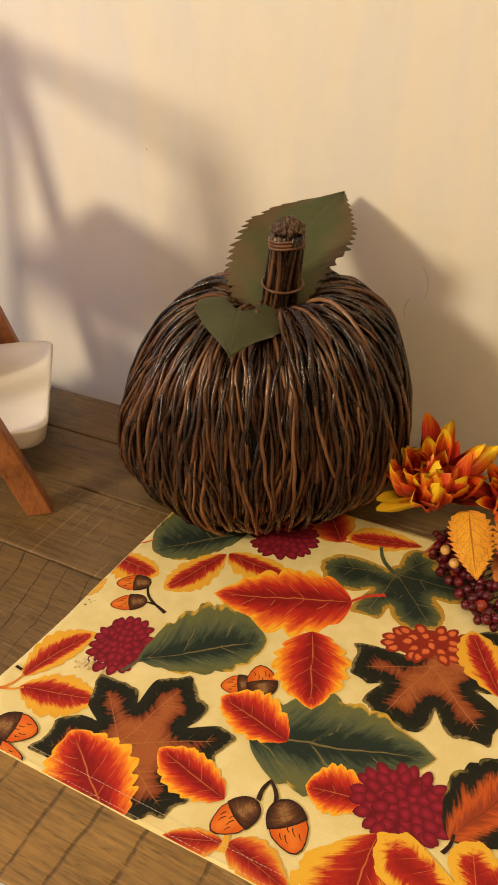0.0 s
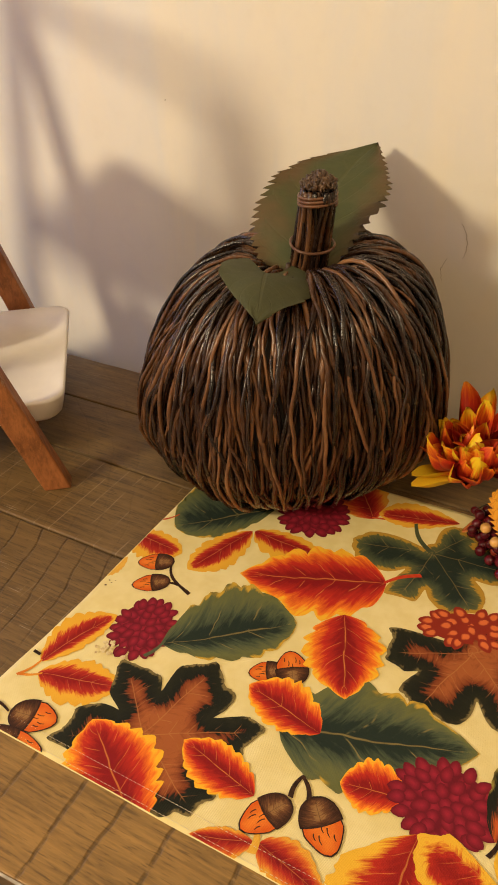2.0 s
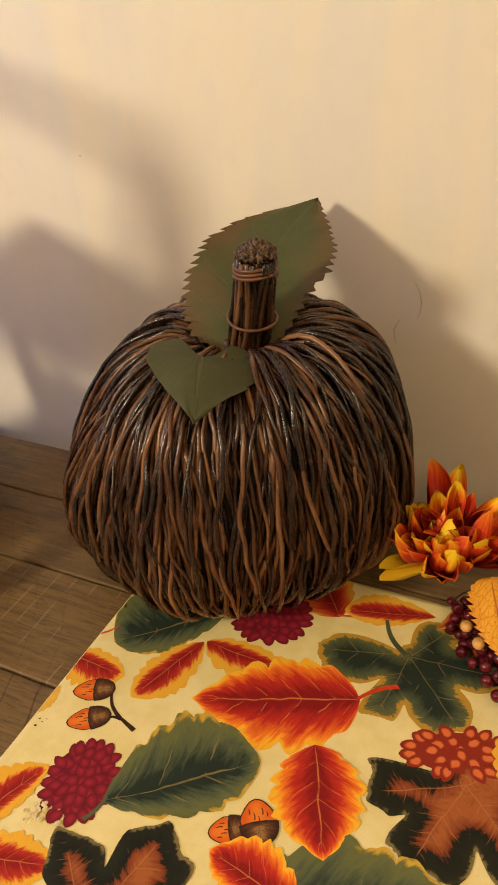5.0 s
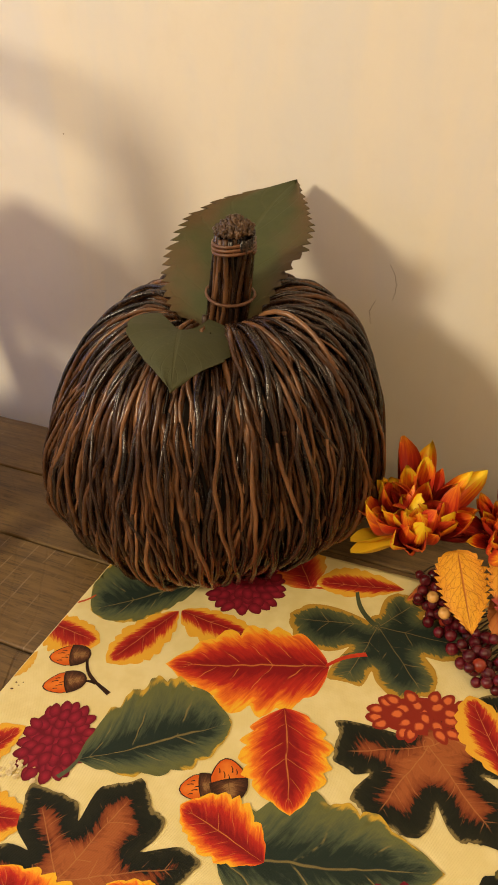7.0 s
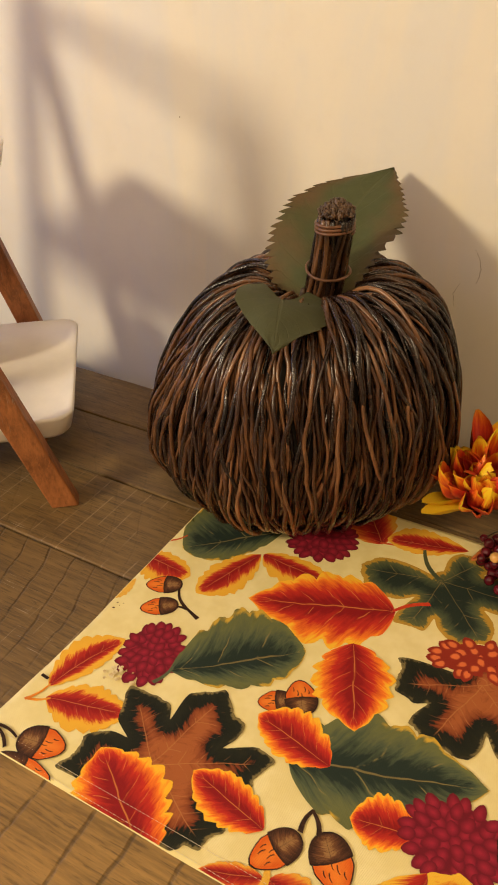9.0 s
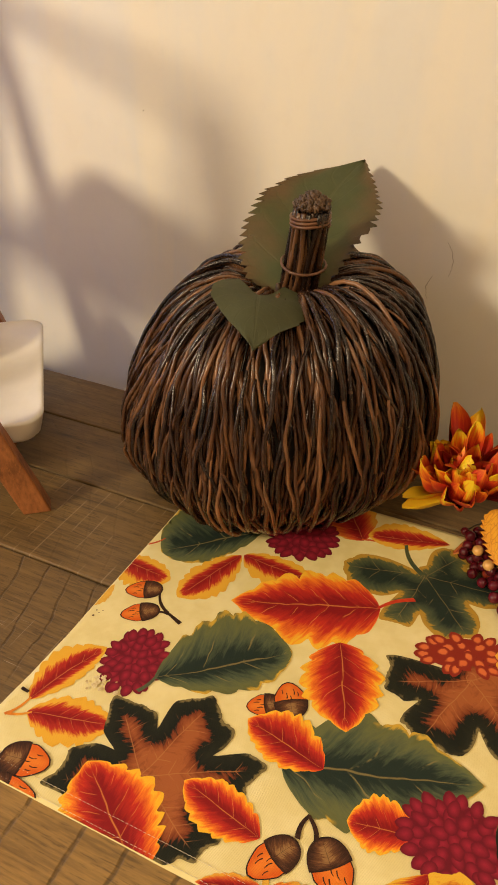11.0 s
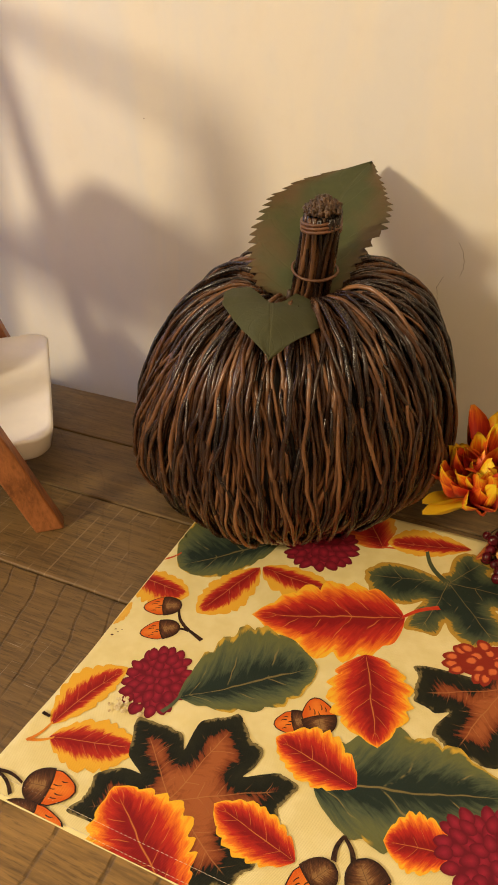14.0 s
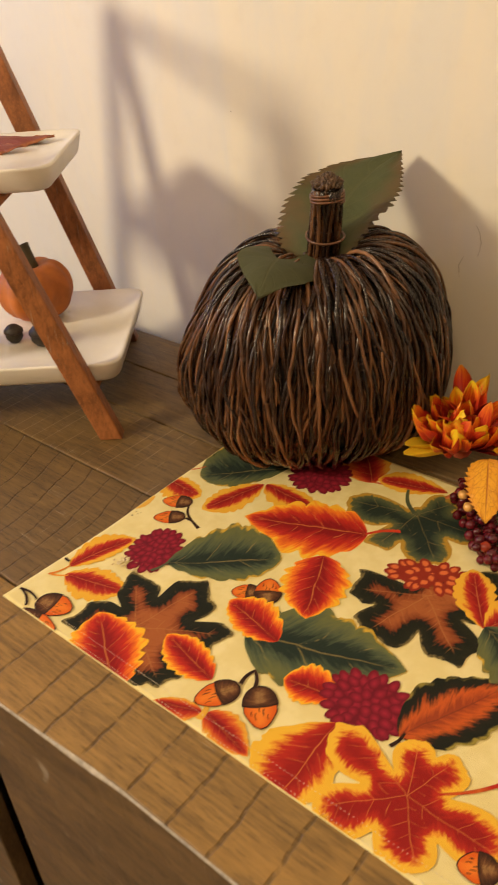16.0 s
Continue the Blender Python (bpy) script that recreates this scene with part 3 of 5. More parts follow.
def lay(points):
    LAYER[0] += 1
    up = 0.00008 + 0.0000065 * LAYER[0]
    out = []
    for x, y in points:
        x, y = clip_to_cloth(x, y)
        out.append((x, y, lift(x, y) + up))
    return out


def leaf_print(base, tip, left, right, peak, material, bow=0.0, teeth=7, tooth=0.12, label=""):
    """A printed leaf from its base to its tip; left and right are its half breadths, peak the place of the widest part."""
    a, b = np.array(base), np.array(tip)
    d = b - a
    length = np.linalg.norm(d)
    d = d / length
    n = np.array([-d[1], d[0]])
    low = 1.7 * min(max(peak, 0.37), 0.60)
    top = low / 1.7
    ns, nv = 72, 14
    pts, along, across, rim = [], [], [], []
    for i in range(ns + 1):
        s = i / ns
        prof = 0.0
        if 0 < s < 1:
            prof = (s / top) ** low * ((1 - s) / (1 - top)) ** (1.7 - low)
        mid = a + d * length * s + n * bow * length * math.sin(math.pi * s)
        for k in range(nv + 1):
            v = 2 * k / nv - 1
            half = (left if v > 0 else right) * prof
            saw = (s * teeth + (0.35 if v > 0 else 0) + 0.45 * noise.noise((s * 4, v > 0, base[0] * 60))) % 1.0
            bumps = (saw / 0.68 if saw < 0.68 else (1 - saw) / 0.32) ** 0.55
            grow = 1.0 + tooth * (0.45 - (1 - bumps) * 1.25) + 0.05 * noise.noise((s * 22, v, base[1] * 70)) - 0.10 * noise.noise((s * 5, 3.0 if v > 0 else 7.0, base[0] * 90))
            grow = 1.0 + (grow - 1.0) * abs(v) ** 2
            pts.append(mid + n * v * half * grow + d * (0.05 * length * abs(v) * math.sin(math.pi * s)))
            along.append(s)
            across.append(v)
            rim.append(max(abs(v) * (0.70 + 0.30 * min(1.0, s / 0.25)), s ** 9))
    w = nv + 1
    faces = [(i * w + k, i * w + k + 1, (i + 1) * w + k + 1, (i + 1) * w + k) for i in range(ns) for k in range(nv)]
    me = mesh_of("leaf_print", lay(pts), [q[::-1] for q in faces])
    floats(me, "along", along), floats(me, "across", across), floats(me, "rim", rim)
    part("leaf_print", me, material, runner, label)


def line_print(a, b, width, material, bow=0.08):
    """A printed stalk."""
    a, b = np.array(a), np.array(b)
    d = b - a
    n = np.array([-d[1], d[0]]) / np.linalg.norm(d)
    pts, along, across = [], [], []
    for i in range(13):
        s = i / 12
        mid = a + d * s + n * bow * np.linalg.norm(d) * math.sin(math.pi * s)
        w = width * (0.4 + 0.25 * s)
        pts += [mid - n * w, mid + n * w]
        along += [0.3, 0.3]
        across += [0.5, 0.5]
    me = mesh_of("stalk_print", lay(pts), [(2 * i, 2 * i + 2, 2 * i + 3, 2 * i + 1) for i in range(12)])
    floats(me, "along", along), floats(me, "across", across), floats(me, "rim", [0.62] * len(pts))
    part("stalk_print", me, material, runner)


def maple_print(centre, lobes, notches, material, deep=0.016, label=""):
    """A printed lobed leaf: rounded lobes that swell from narrow notches round a centre; deep is how far its rim reaches in."""
    c = np.array(centre)

    def polar(p):
        return math.atan2(p[1] - c[1], p[0] - c[0]) % (2 * math.pi), math.dist(p, c)

    ring = sorted([(*polar(p), True) for p in lobes] + [(polar(p)[0], 0.76 * polar(p)[1], False) for p in notches])
    mean = sum(r for a, r, lobe in ring if lobe) / len(lobes)
    start = next(i for i, q in enumerate(ring) if not q[2])
    ribs, run = [], []
    for a, r, lobe in ring[start:] + ring[:start] + [ring[start]]:
        if lobe:
            run.append((math.cos(a) * r, math.sin(a) * r))
        elif run:
            x, y = (sum(q) / len(run) for q in zip(*run))
            ribs.append((math.atan2(y, x), math.hypot(x, y)))
            run = []
    nt, nr = 288, 16
    reach = []
    for i in range(nt):
        th = 2 * math.pi * i / nt
        k = sum(1 for a, r, lobe in ring if a <= th)
        (a0, r0, lobe0), (a1, r1, lobe1) = ring[k - 1], ring[k % len(ring)]
        u = ((th - a0) % (2 * math.pi)) / max(1e-6, (a1 - a0) % (2 * math.pi))
        if lobe0 and lobe1:
            r = r0 + (r1 - r0) * u - 0.05 * mean * math.sin(math.pi * u) ** 0.7
        elif lobe1:
            r = r0 + (r1 - r0) * math.sin(0.5 * math.pi * u) ** 0.48
        elif lobe0:
            r = r1 + (r0 - r1) * math.sin(0.5 * math.pi * (1 - u)) ** 0.48
        else:
            r = r0 + (r1 - r0) * u
        reach.append(r)
    reach = np.array(reach)
    for _ in range(2):
        reach = (np.roll(reach, 1) + 2 * reach + np.roll(reach, -1)) / 4
    reach = np.array([r * (1 + 0.05 * noise.noise((math.cos(0.02182 * i) * 7, math.sin(0.02182 * i) * 7, c[0] * 50)) + 0.018 * noise.noise((i * 0.9, 0.3, c[1] * 50))) for i, r in enumerate(reach)])
    turn = 2 * np.pi * np.arange(nt) / nt
    edge = c + reach[:, None] * np.stack([np.cos(turn), np.sin(turn)], 1)
    pts, along, across, rim, faces = [], [], [], [], []
    for i in range(nt):
        off, far = min((((turn[i] - a + math.pi) % (2 * math.pi) - math.pi, r) for a, r in ribs), key=lambda q: abs(q[0]))
        for j in range(nr + 1):
            rr = reach[i] * j / nr
            p = c + (edge[i] - c) * (j / nr)
            inside = float(np.sqrt(((edge - p) ** 2).sum(1).min())) if j < nr else 0.0
            pts.append(p)
            along.append(rr / far)
            across.append(max(-1.0, min(1.0, rr * math.sin(off) / deep)))
            rim.append(max(0.0, 1 - inside / deep))
    w = nr + 1
    for i in range(nt):
        n2 = (i + 1) % nt
        for j in range(nr):
            faces.append((i * w + j, i * w + j + 1, n2 * w + j + 1, n2 * w + j))
    me = mesh_of("maple_leaf_print", lay(pts), faces)
    floats(me, "along", along), floats(me, "across", across), floats(me, "rim", rim)
    part("maple_leaf_print", me, material, runner, label)


def disc(cx, cy, rx, ry, turn, n=14, point=0.0, rings=3):
    """Points, faces and rim values of an oval that may be drawn out to a point along its axis."""
    pts, rim, faces = [(cx, cy)], [0.0], [(0, 1 + i, 1 + (i + 1) % n) for i in range(n)]
    ct, st = math.cos(turn), math.sin(turn)
    for k in range(1, rings + 1):
        q = k / rings
        for i in range(n):
            a = 2 * math.pi * i / n
            u = q * rx * math.cos(a) * (1 + point * max(0.0, math.cos(a)) ** 3)
            v = q * ry * math.sin(a)
            pts.append((cx + u * ct - v * st, cy + u * st + v * ct))
            rim.append(q)
    for k in range(rings - 1):
        for i in range(n):
            j = (i + 1) % n
            faces.append((1 + k * n + i, 1 + (k + 1) * n + i, 1 + (k + 1) * n + j, 1 + k * n + j))
    return pts, faces, rim


def disc_print(name, material, label="", **shape):
    pts, faces, rim = disc(**shape)
    me = mesh_of(name, lay(pts), faces)
    floats(me, "rim", rim)
    return part(name, me, material, runner, label)


def berry_cluster(p0, p1, q0, q1, material, size, seed, label="", rings=((0.92, 20), (0.70, 15), (0.48, 10), (0.26, 6), (0.04, 1))):
    """Overlapping printed drupes that fill the oval with the axes p0-p1 and q0-q1."""
    rng = random.Random(seed)
    c = (np.array(p0) + p1 + q0 + q1) / 4
    u, v = (np.array(p1) - p0) / 2, (np.array(q1) - q0) / 2
    spots = []
    for ring, count in rings:
        for i in range(count):
            a = 2 * math.pi * (i + 0.5 * (ring * 10 % 2)) / count + rng.uniform(-0.12, 0.12)
            spots.append((c + u * ring * math.cos(a) + v * ring * math.sin(a), a))
    rng.shuffle(spots)
    verts, faces, rim = [], [], []
    turn = math.atan2(u[1], u[0])
    low = [(c[0], c[1], 0.90 * np.linalg.norm(u), 0.90 * np.linalg.norm(v), turn, 32, 0.0, 6, True)]
    for p, a in spots:
        out = math.atan2(p[1] - c[1], p[0] - c[0]) + rng.uniform(-0.3, 0.3)
        low.append((p[0], p[1], size * rng.uniform(0.58, 0.68), size * rng.uniform(0.48, 0.56), out, 12, 0.28, 2, False))
    for n_spot, (x, y, rx, ry, out, n, point, rings_n, ground) in enumerate(low):
        pts, fs, rm = disc(x, y, rx, ry, out, n, point, rings_n)
        k = len(verts)
        LAYER[0] += 0.25 - 1
        verts += lay(pts)
        rim += [1.0] * len(rm) if ground else rm
        faces += [tuple(k + i for i in q) for q in fs]
    me = mesh_of("berry_print", verts, faces)
    floats(me, "rim", rim)
    part("berry_print", me, material, runner, label)


def acorn_piece(name, a, d, w, s0, s1, half, curve, material, label=""):
    """One piece of a printed acorn between two places on its axis; half gives its half breadth, curve bends its near end."""
    n = np.array([-d[1], d[0]]) / np.linalg.norm(d)
    ns, nv = 16, 10
    pts, along, across, rim = [], [], [], []
    for i in range(ns + 1):
        q = i / ns
        for k in range(nv + 1):
            v = 2 * k / nv - 1
            s = s0 + (s1 - s0) * q + curve * (1 - v * v) * (1 - q)
            pts.append(a + d * s + n * (v * w * half(q)))
            along.append(q), across.append(v), rim.append(max(abs(v), abs(2 * q - 1) ** 3))
    m = nv + 1
    me = mesh_of(name, lay(pts), [(i * m + k + 1, i * m + k, (i + 1) * m + k, (i + 1) * m + k + 1) for i in range(ns) for k in range(nv)])
    floats(me, "along", along), floats(me, "across", across), floats(me, "rim", rim)
    part(name, me, material, runner, label)


def acorn_print(tip, crown, breadth=0.78, label=""):
    """A printed acorn from the point of the nut to the crown of its cap, outlined in dark brown."""
    a, b = np.array(tip), np.array(crown)
    d = b - a
    w = 0.5 * breadth * np.linalg.norm(d)

    def nut(q):
        return min(1.0, max(0.0, q / 0.60)) ** 0.52 * (1 - 0.06 * max(0.0, q - 0.6))

    def cap(q):
        return 1.06 * max(0.0, 1 - q ** 2.3) ** 0.5

    acorn_piece("acorn_outline", a, d, w * 1.02, -0.02, 0.66, nut, 0.0, P_INK)
    acorn_piece("acorn_nut", a, d, w * 0.96, 0.01, 0.66, nut, 0.0, P_NUT, label)
    for k in range(5):
        p = a + d * (0.20 + 0.09 * (k % 3)) + np.array([-d[1], d[0]]) * (-0.22 + 0.12 * k) * breadth
        line_print(p, p + d * (0.12 + 0.04 * (k % 2)), 0.0006, P_INK, 0.1)
    acorn_piece("acorn_cap_outline", a, d, w * 1.03, 0.53, 1.02, cap, -0.05, P_INK)
    acorn_piece("acorn_cap", a, d, w * 0.97, 0.55, 0.99, cap, -0.05, P_CAP)


# back rows of the print
leaf_print((0.163, 0.298), (0.120, 0.353), 0.0283, 0.020, 0.40, P_RED, label="printed red leaf")
line_print((0.161, 0.299), (0.191, 0.301), 0.0022, P_RED)
leaf_print((0.228, 0.322), (0.164, 0.306), 0.012, 0.019, 0.55, P_YELLOW)
berry_cluster((0.093, 0.267), (0.140, 0.291), (0.106, 0.304), (0.128, 0.259), P_BERRY, 0.0085, 4)
leaf_print((0.085, 0.274), (0.020, 0.215), 0.0227, 0.054, 0.56, P_GREEN, tooth=0.07, label="printed green leaf")
line_print((0.015, 0.230), (0.005, 0.217), 0.0016, P_RED)
leaf_print((-0.019, 0.195), (0.044, 0.190), 0.0123, 0.0218, 0.56, P_YELLOW, tooth=0.16)
leaf_print((0.008, 0.167), (0.003, 0.141), 0.0069, 0.0046, 0.53, P_GOLD, tooth=0.16)
leaf_print((0.081, 0.239), (0.058, 0.177), 0.0193, 0.0154, 0.51, P_YELLOW, tooth=0.16, label="printed red leaf with a gold rim")
leaf_print((0.083, 0.240), (0.153, 0.235), 0.0121, 0.0192, 0.40, P_YELLOW, tooth=0.16)
maple_print((0.220, 0.280), ((0.159, 0.264), (0.232, 0.317), (0.250, 0.312), (0.284, 0.284), (0.266, 0.231), (0.223, 0.223), (0.203, 0.221)), ((0.209, 0.283), (0.217, 0.295), (0.247, 0.301), (0.259, 0.264), (0.227, 0.239), (0.210, 0.259)), P_GREENMAPLE, deep=0.016, label="printed green maple leaf")
line_print((0.196, 0.307), (0.218, 0.280), 0.0034, P_GREENMAPLE, -0.1)
leaf_print((0.200, 0.232), (0.096, 0.192), 0.0391, 0.0345, 0.32, P_ORANGE, teeth=6, tooth=0.22, label="large printed red leaf")
line_print((0.198, 0.232), (0.220, 0.252), 0.003, P_ORANGE)
line_print((0.044, 0.175), (0.060, 0.160), 0.0022, P_INK, -0.1)
line_print((0.060, 0.160), (0.074, 0.155), 0.0026, P_INK, 0.0)
line_print((0.052, 0.157), (0.061, 0.159), 0.002, P_INK, 0.1)
acorn_print((0.019, 0.166), (0.044, 0.179), 0.62)
acorn_print((0.030, 0.143), (0.053, 0.160), 0.60)
# middle rows
berry_cluster((0.046, 0.097), (0.081, 0.124), (0.052, 0.136), (0.075, 0.089), P_BERRY, 0.0074, 8, "printed crimson berries")
leaf_print((0.083, 0.105), (0.158, 0.167), 0.0474, 0.0239, 0.54, P_GREEN, tooth=0.16, bow=-0.02, teeth=6)
line_print((0.084, 0.109), (0.079, 0.091), 0.0024, P_GREEN)
leaf_print((0.018, 0.054), (0.039, 0.113), 0.0199, 0.0111, 0.48, P_YELLOW, bow=0.03, tooth=0.16)
leaf_print((0.023, 0.046), (0.080, 0.062), 0.0166, 0.0206, 0.46, P_YELLOW, tooth=0.16)
line_print((0.018, 0.056), (0.011, 0.038), 0.0018, P_YELLOW)
line_print((0.026, 0.047), (0.011, 0.039), 0.0018, P_YELLOW)
maple_print((0.115, 0.040), ((0.066, 0.083), (0.075, 0.057), (0.066, 0.028), (0.063, 0.009), (0.080, 0.008), (0.161, 0.006), (0.171, 0.007), (0.177, 0.023), (0.176, 0.059), (0.183, 0.080), (0.167, 0.084), (0.149, 0.093), (0.126, 0.111), (0.108, 0.097), (0.097, 0.083)), ((0.097, 0.046), (0.126, 0.016), (0.165, 0.036), (0.146, 0.068), (0.109, 0.064)), P_MAPLE, deep=0.019, label="printed rust maple leaf with a dark rim")
maple_print((0.276, 0.197), ((0.219, 0.192), (0.224, 0.164), (0.239, 0.161), (0.244, 0.144), (0.253, 0.134), (0.277, 0.135), (0.310, 0.145), (0.331, 0.147), (0.332, 0.165), (0.323, 0.242), (0.313, 0.250)), ((0.250, 0.198), (0.251, 0.168), (0.289, 0.162), (0.313, 0.188), (0.290, 0.235)), P_MAPLE, deep=0.021)
berry_cluster((0.236, 0.207), (0.300, 0.230), (0.264, 0.231), (0.274, 0.201), P_OBERRY, 0.0085, 15, "printed orange berries", rings=((0.90, 16), (0.50, 9), (0.1, 2)))
leaf_print((0.326, 0.191), (0.291, 0.244), 0.0185, 0.014, 0.53, P_YELLOW, tooth=0.16)
acorn_print((0.150, 0.112), (0.170, 0.124), 0.72)
acorn_print((0.166, 0.141), (0.181, 0.117), 0.74)
leaf_print((0.188, 0.083), (0.302, 0.124), 0.0411, 0.0363, 0.31, P_GREEN, tooth=0.16, teeth=6, label="large printed green leaf")
leaf_print((0.185, 0.189), (0.215, 0.122), 0.0272, 0.0278, 0.41, P_ORANGE, teeth=6, tooth=0.20)
leaf_print((0.212, 0.092), (0.155, 0.104), 0.0157, 0.0224, 0.48, P_ORANGE, tooth=0.16, teeth=7)
# front rows
leaf_print((0.148, -0.013), (0.080, 0.034), 0.0299, 0.0299, 0.48, P_ORANGE, teeth=8, tooth=0.22, label="large printed orange leaf")
leaf_print((0.196, 0.037), (0.140, 0.049), 0.0168, 0.0157, 0.46, P_ORANGE, tooth=0.16)
leaf_print((0.209, 0.013), (0.175, -0.000), 0.0124, 0.0066, 0.44, P_RED)
leaf_print((0.212, 0.014), (0.256, 0.005), 0.014, 0.0117, 0.29, P_RED)
line_print((0.208, 0.020), (0.211, 0.007), 0.004, P_GOLD)
leaf_print((0.274, 0.076), (0.236, 0.068), 0.0153, 0.0212, 0.48, P_ORANGE, teeth=6, tooth=0.14)
berry_cluster((0.264, 0.078), (0.321, 0.091), (0.288, 0.108), (0.301, 0.060), P_BERRY, 0.0080, 23)
leaf_print((0.324, 0.075), (0.364, 0.155), 0.0277, 0.0264, 0.42, P_BROWN, tooth=0.08, label="printed rust leaf with a dark rim")
line_print((0.326, 0.079), (0.323, 0.065), 0.0022, P_INK)
leaf_print((0.287, 0.060), (0.288, -0.011), 0.0215, 0.0356, 0.56, P_REDGOLD, teeth=4, tooth=0.06)
maple_print((0.349, 0.042), ((0.287, 0.060), (0.302, 0.069), (0.337, 0.081), (0.363, 0.083), (0.413, 0.040), (0.376, 0.004), (0.307, 0.001)), ((0.338, 0.049), (0.351, 0.082), (0.370, 0.055), (0.379, 0.026), (0.344, 0.008), (0.328, 0.034)), P_REDGOLD, deep=0.016, label="printed red maple leaf with a gold rim")
line_print((0.361, 0.052), (0.394, 0.088), 0.0022, P_REDGOLD, -0.05)
line_print((0.216, 0.062), (0.215, 0.046), 0.0026, P_INK, -0.1)
line_print((0.216, 0.061), (0.226, 0.047), 0.0026, P_INK, 0.1)
acorn_print((0.199, 0.016), (0.216, 0.044), 0.62, "printed acorn")
acorn_print((0.250, 0.026), (0.227, 0.052), 0.66)
acorn_print((0.061, 0.021), (0.029, 0.014), 0.70)
line_print((0.028, 0.013), (0.006, 0.013), 0.002, P_INK, -0.1)
line_print((0.008, 0.013), (0.026, 0.004), 0.002, P_INK, 0.1)
acorn_print((0.067, 0.000), (0.026, -0.003), 0.36)
# the print goes on past the spray of flowers
leaf_print((0.327, 0.191), (0.348, 0.236), 0.018, 0.018, 0.48, P_YELLOW)
leaf_print((0.326, 0.193), (0.395, 0.160), 0.029, 0.029, 0.48, P_GREEN)
acorn_print((0.392, 0.022), (0.412, 0.033), 0.8)
leaf_print((0.405, 0.110), (0.480, 0.130), 0.030, 0.030, 0.45, P_GREEN)
leaf_print((0.425, 0.150), (0.400, 0.215), 0.025, 0.025, 0.45, P_ORANGE)
leaf_print((0.44, 0.03), (0.51, 0.06), 0.025, 0.025, 0.45, P_RED)
leaf_print((0.33, 0.27), (0.37, 0.325), 0.022, 0.022, 0.45, P_ORANGE)
# a stain and specks near the open edge
stain_rng = random.Random(31)
for _ in range(22):
    sr = stain_rng.uniform(0.0007, 0.0024)
    disc_print("stain", P_STAIN, "tan paint stain", cx=stain_rng.gauss(0.050, 0.0055), cy=stain_rng.gauss(0.0845, 0.0035), rx=sr, ry=sr * stain_rng.uniform(0.5, 0.9), turn=stain_rng.uniform(0, 3), n=12)
for sx, sy, sr in ((0.0120, 0.1385, 0.0008), (0.0150, 0.1370, 0.0006), (0.0125, 0.1330, 0.0011), (0.0165, 0.1400, 0.0005)):
    disc_print("speck", P_SPOT, cx=sx, cy=sy, rx=sr, ry=sr * 0.7, turn=0.4, n=10, rings=1)
me = mesh_of("edge_mark", lay([(0.008, 0.0600), (0.0145, 0.0592), (0.0142, 0.0570), (0.0078, 0.0576)]), [(3, 2, 1, 0)])
part("edge_mark", me, P_INK, runner, "dark mark at the hem")


def stitches():
    """Two rows of machine stitches along the front hem."""
    for y in (0.0022, 0.0112):
        pieces = []
        x = 0.012
        while x < 0.62:
            z = lift(x, y) + 0.0005
            pieces.append(tube([(x, y, z), (x + 0.0012, y, z + 0.0006), (x + 0.0025, y, z)], 0.00014, 4))
            x += 0.0030
        v, f = joined(pieces)
        part("hem_stitching", mesh_of("hem_stitching", v, f), THREAD, runner, "row of cream hem stitches", kind="stuff")


stitches()


# ---------------------------------------------------------------- wicker pumpkin
PX, PY, PR, PH, PZ = 0.0638, 0.3462, 0.1280, 0.2030, 0.0730
pumpkin = thing("wicker_pumpkin", None, "dark brown woven twig pumpkin with bundled stem, against the wall", "decorative pumpkin", at=(PX, PY, 0))


def pumpkin_profile():
    """Radius and height from the foot over the shoulder into the hollow of the crown."""
    pts = [(0.018, 0.0020)]
    for i in range(71):
        a = -1.45 + 2.80 * i / 70
        rho = PR * math.cos(a) ** (0.61 if a > 0 else 0.66)
        pts.append((rho, PZ + ((PH - PZ) if a > 0 else PZ) * math.sin(a)))
    pts += [(0.036, PH - 0.006), (0.028, PH - 0.018), (0.022, PH - 0.040)]
    p = np.array(pts)
    d = np.r_[0, np.cumsum(np.linalg.norm(np.diff(p, axis=0), axis=1))]
    u = np.linspace(0, d[-1], 200)
    return np.stack([np.interp(u, d, p[:, 0]), np.interp(u, d, p[:, 1])], 1)


PROFILE = pumpkin_profile()


def on_pumpkin(u, th, out):
    i = min(max(u, 0.0), 1.0) * 198.999
    k = int(i)
    f = i - k
    p = PROFILE[k] * (1 - f) + PROFILE[k + 1] * f
    t = PROFILE[k + 1] - PROFILE[k]
    t = t / np.linalg.norm(t)
    bulge = 1 + 0.018 * math.cos(5 * th + 0.7) + 0.012 * math.cos(3 * th) + 0.035 * math.exp(-((th - 0.80 + math.pi) % (2 * math.pi) - math.pi) ** 2 / 0.06)
    west = math.exp(-((th + 2.5 + math.pi) % (2 * math.pi) - math.pi) ** 2 / 0.5)
    bulge -= 0.09 * west * min(1.0, max(0.0, 1 - p[1] / 0.07))
    bulge -= 0.07 * west * min(1.0, max(0.0, (p[1] - 0.10) / 0.06))
    rho, z = p[0] * bulge + t[1] * out, p[1] - t[0] * out
    z += 0.045 * rho * math.cos(th - 0.75) * math.sin(math.pi * min(1.0, max(0.0, u)))
    return (rho * math.cos(th) + 0.089 * (z - 0.09), rho * math.sin(th) - 0.035 * (z - 0.09), max(z, 0.0025))


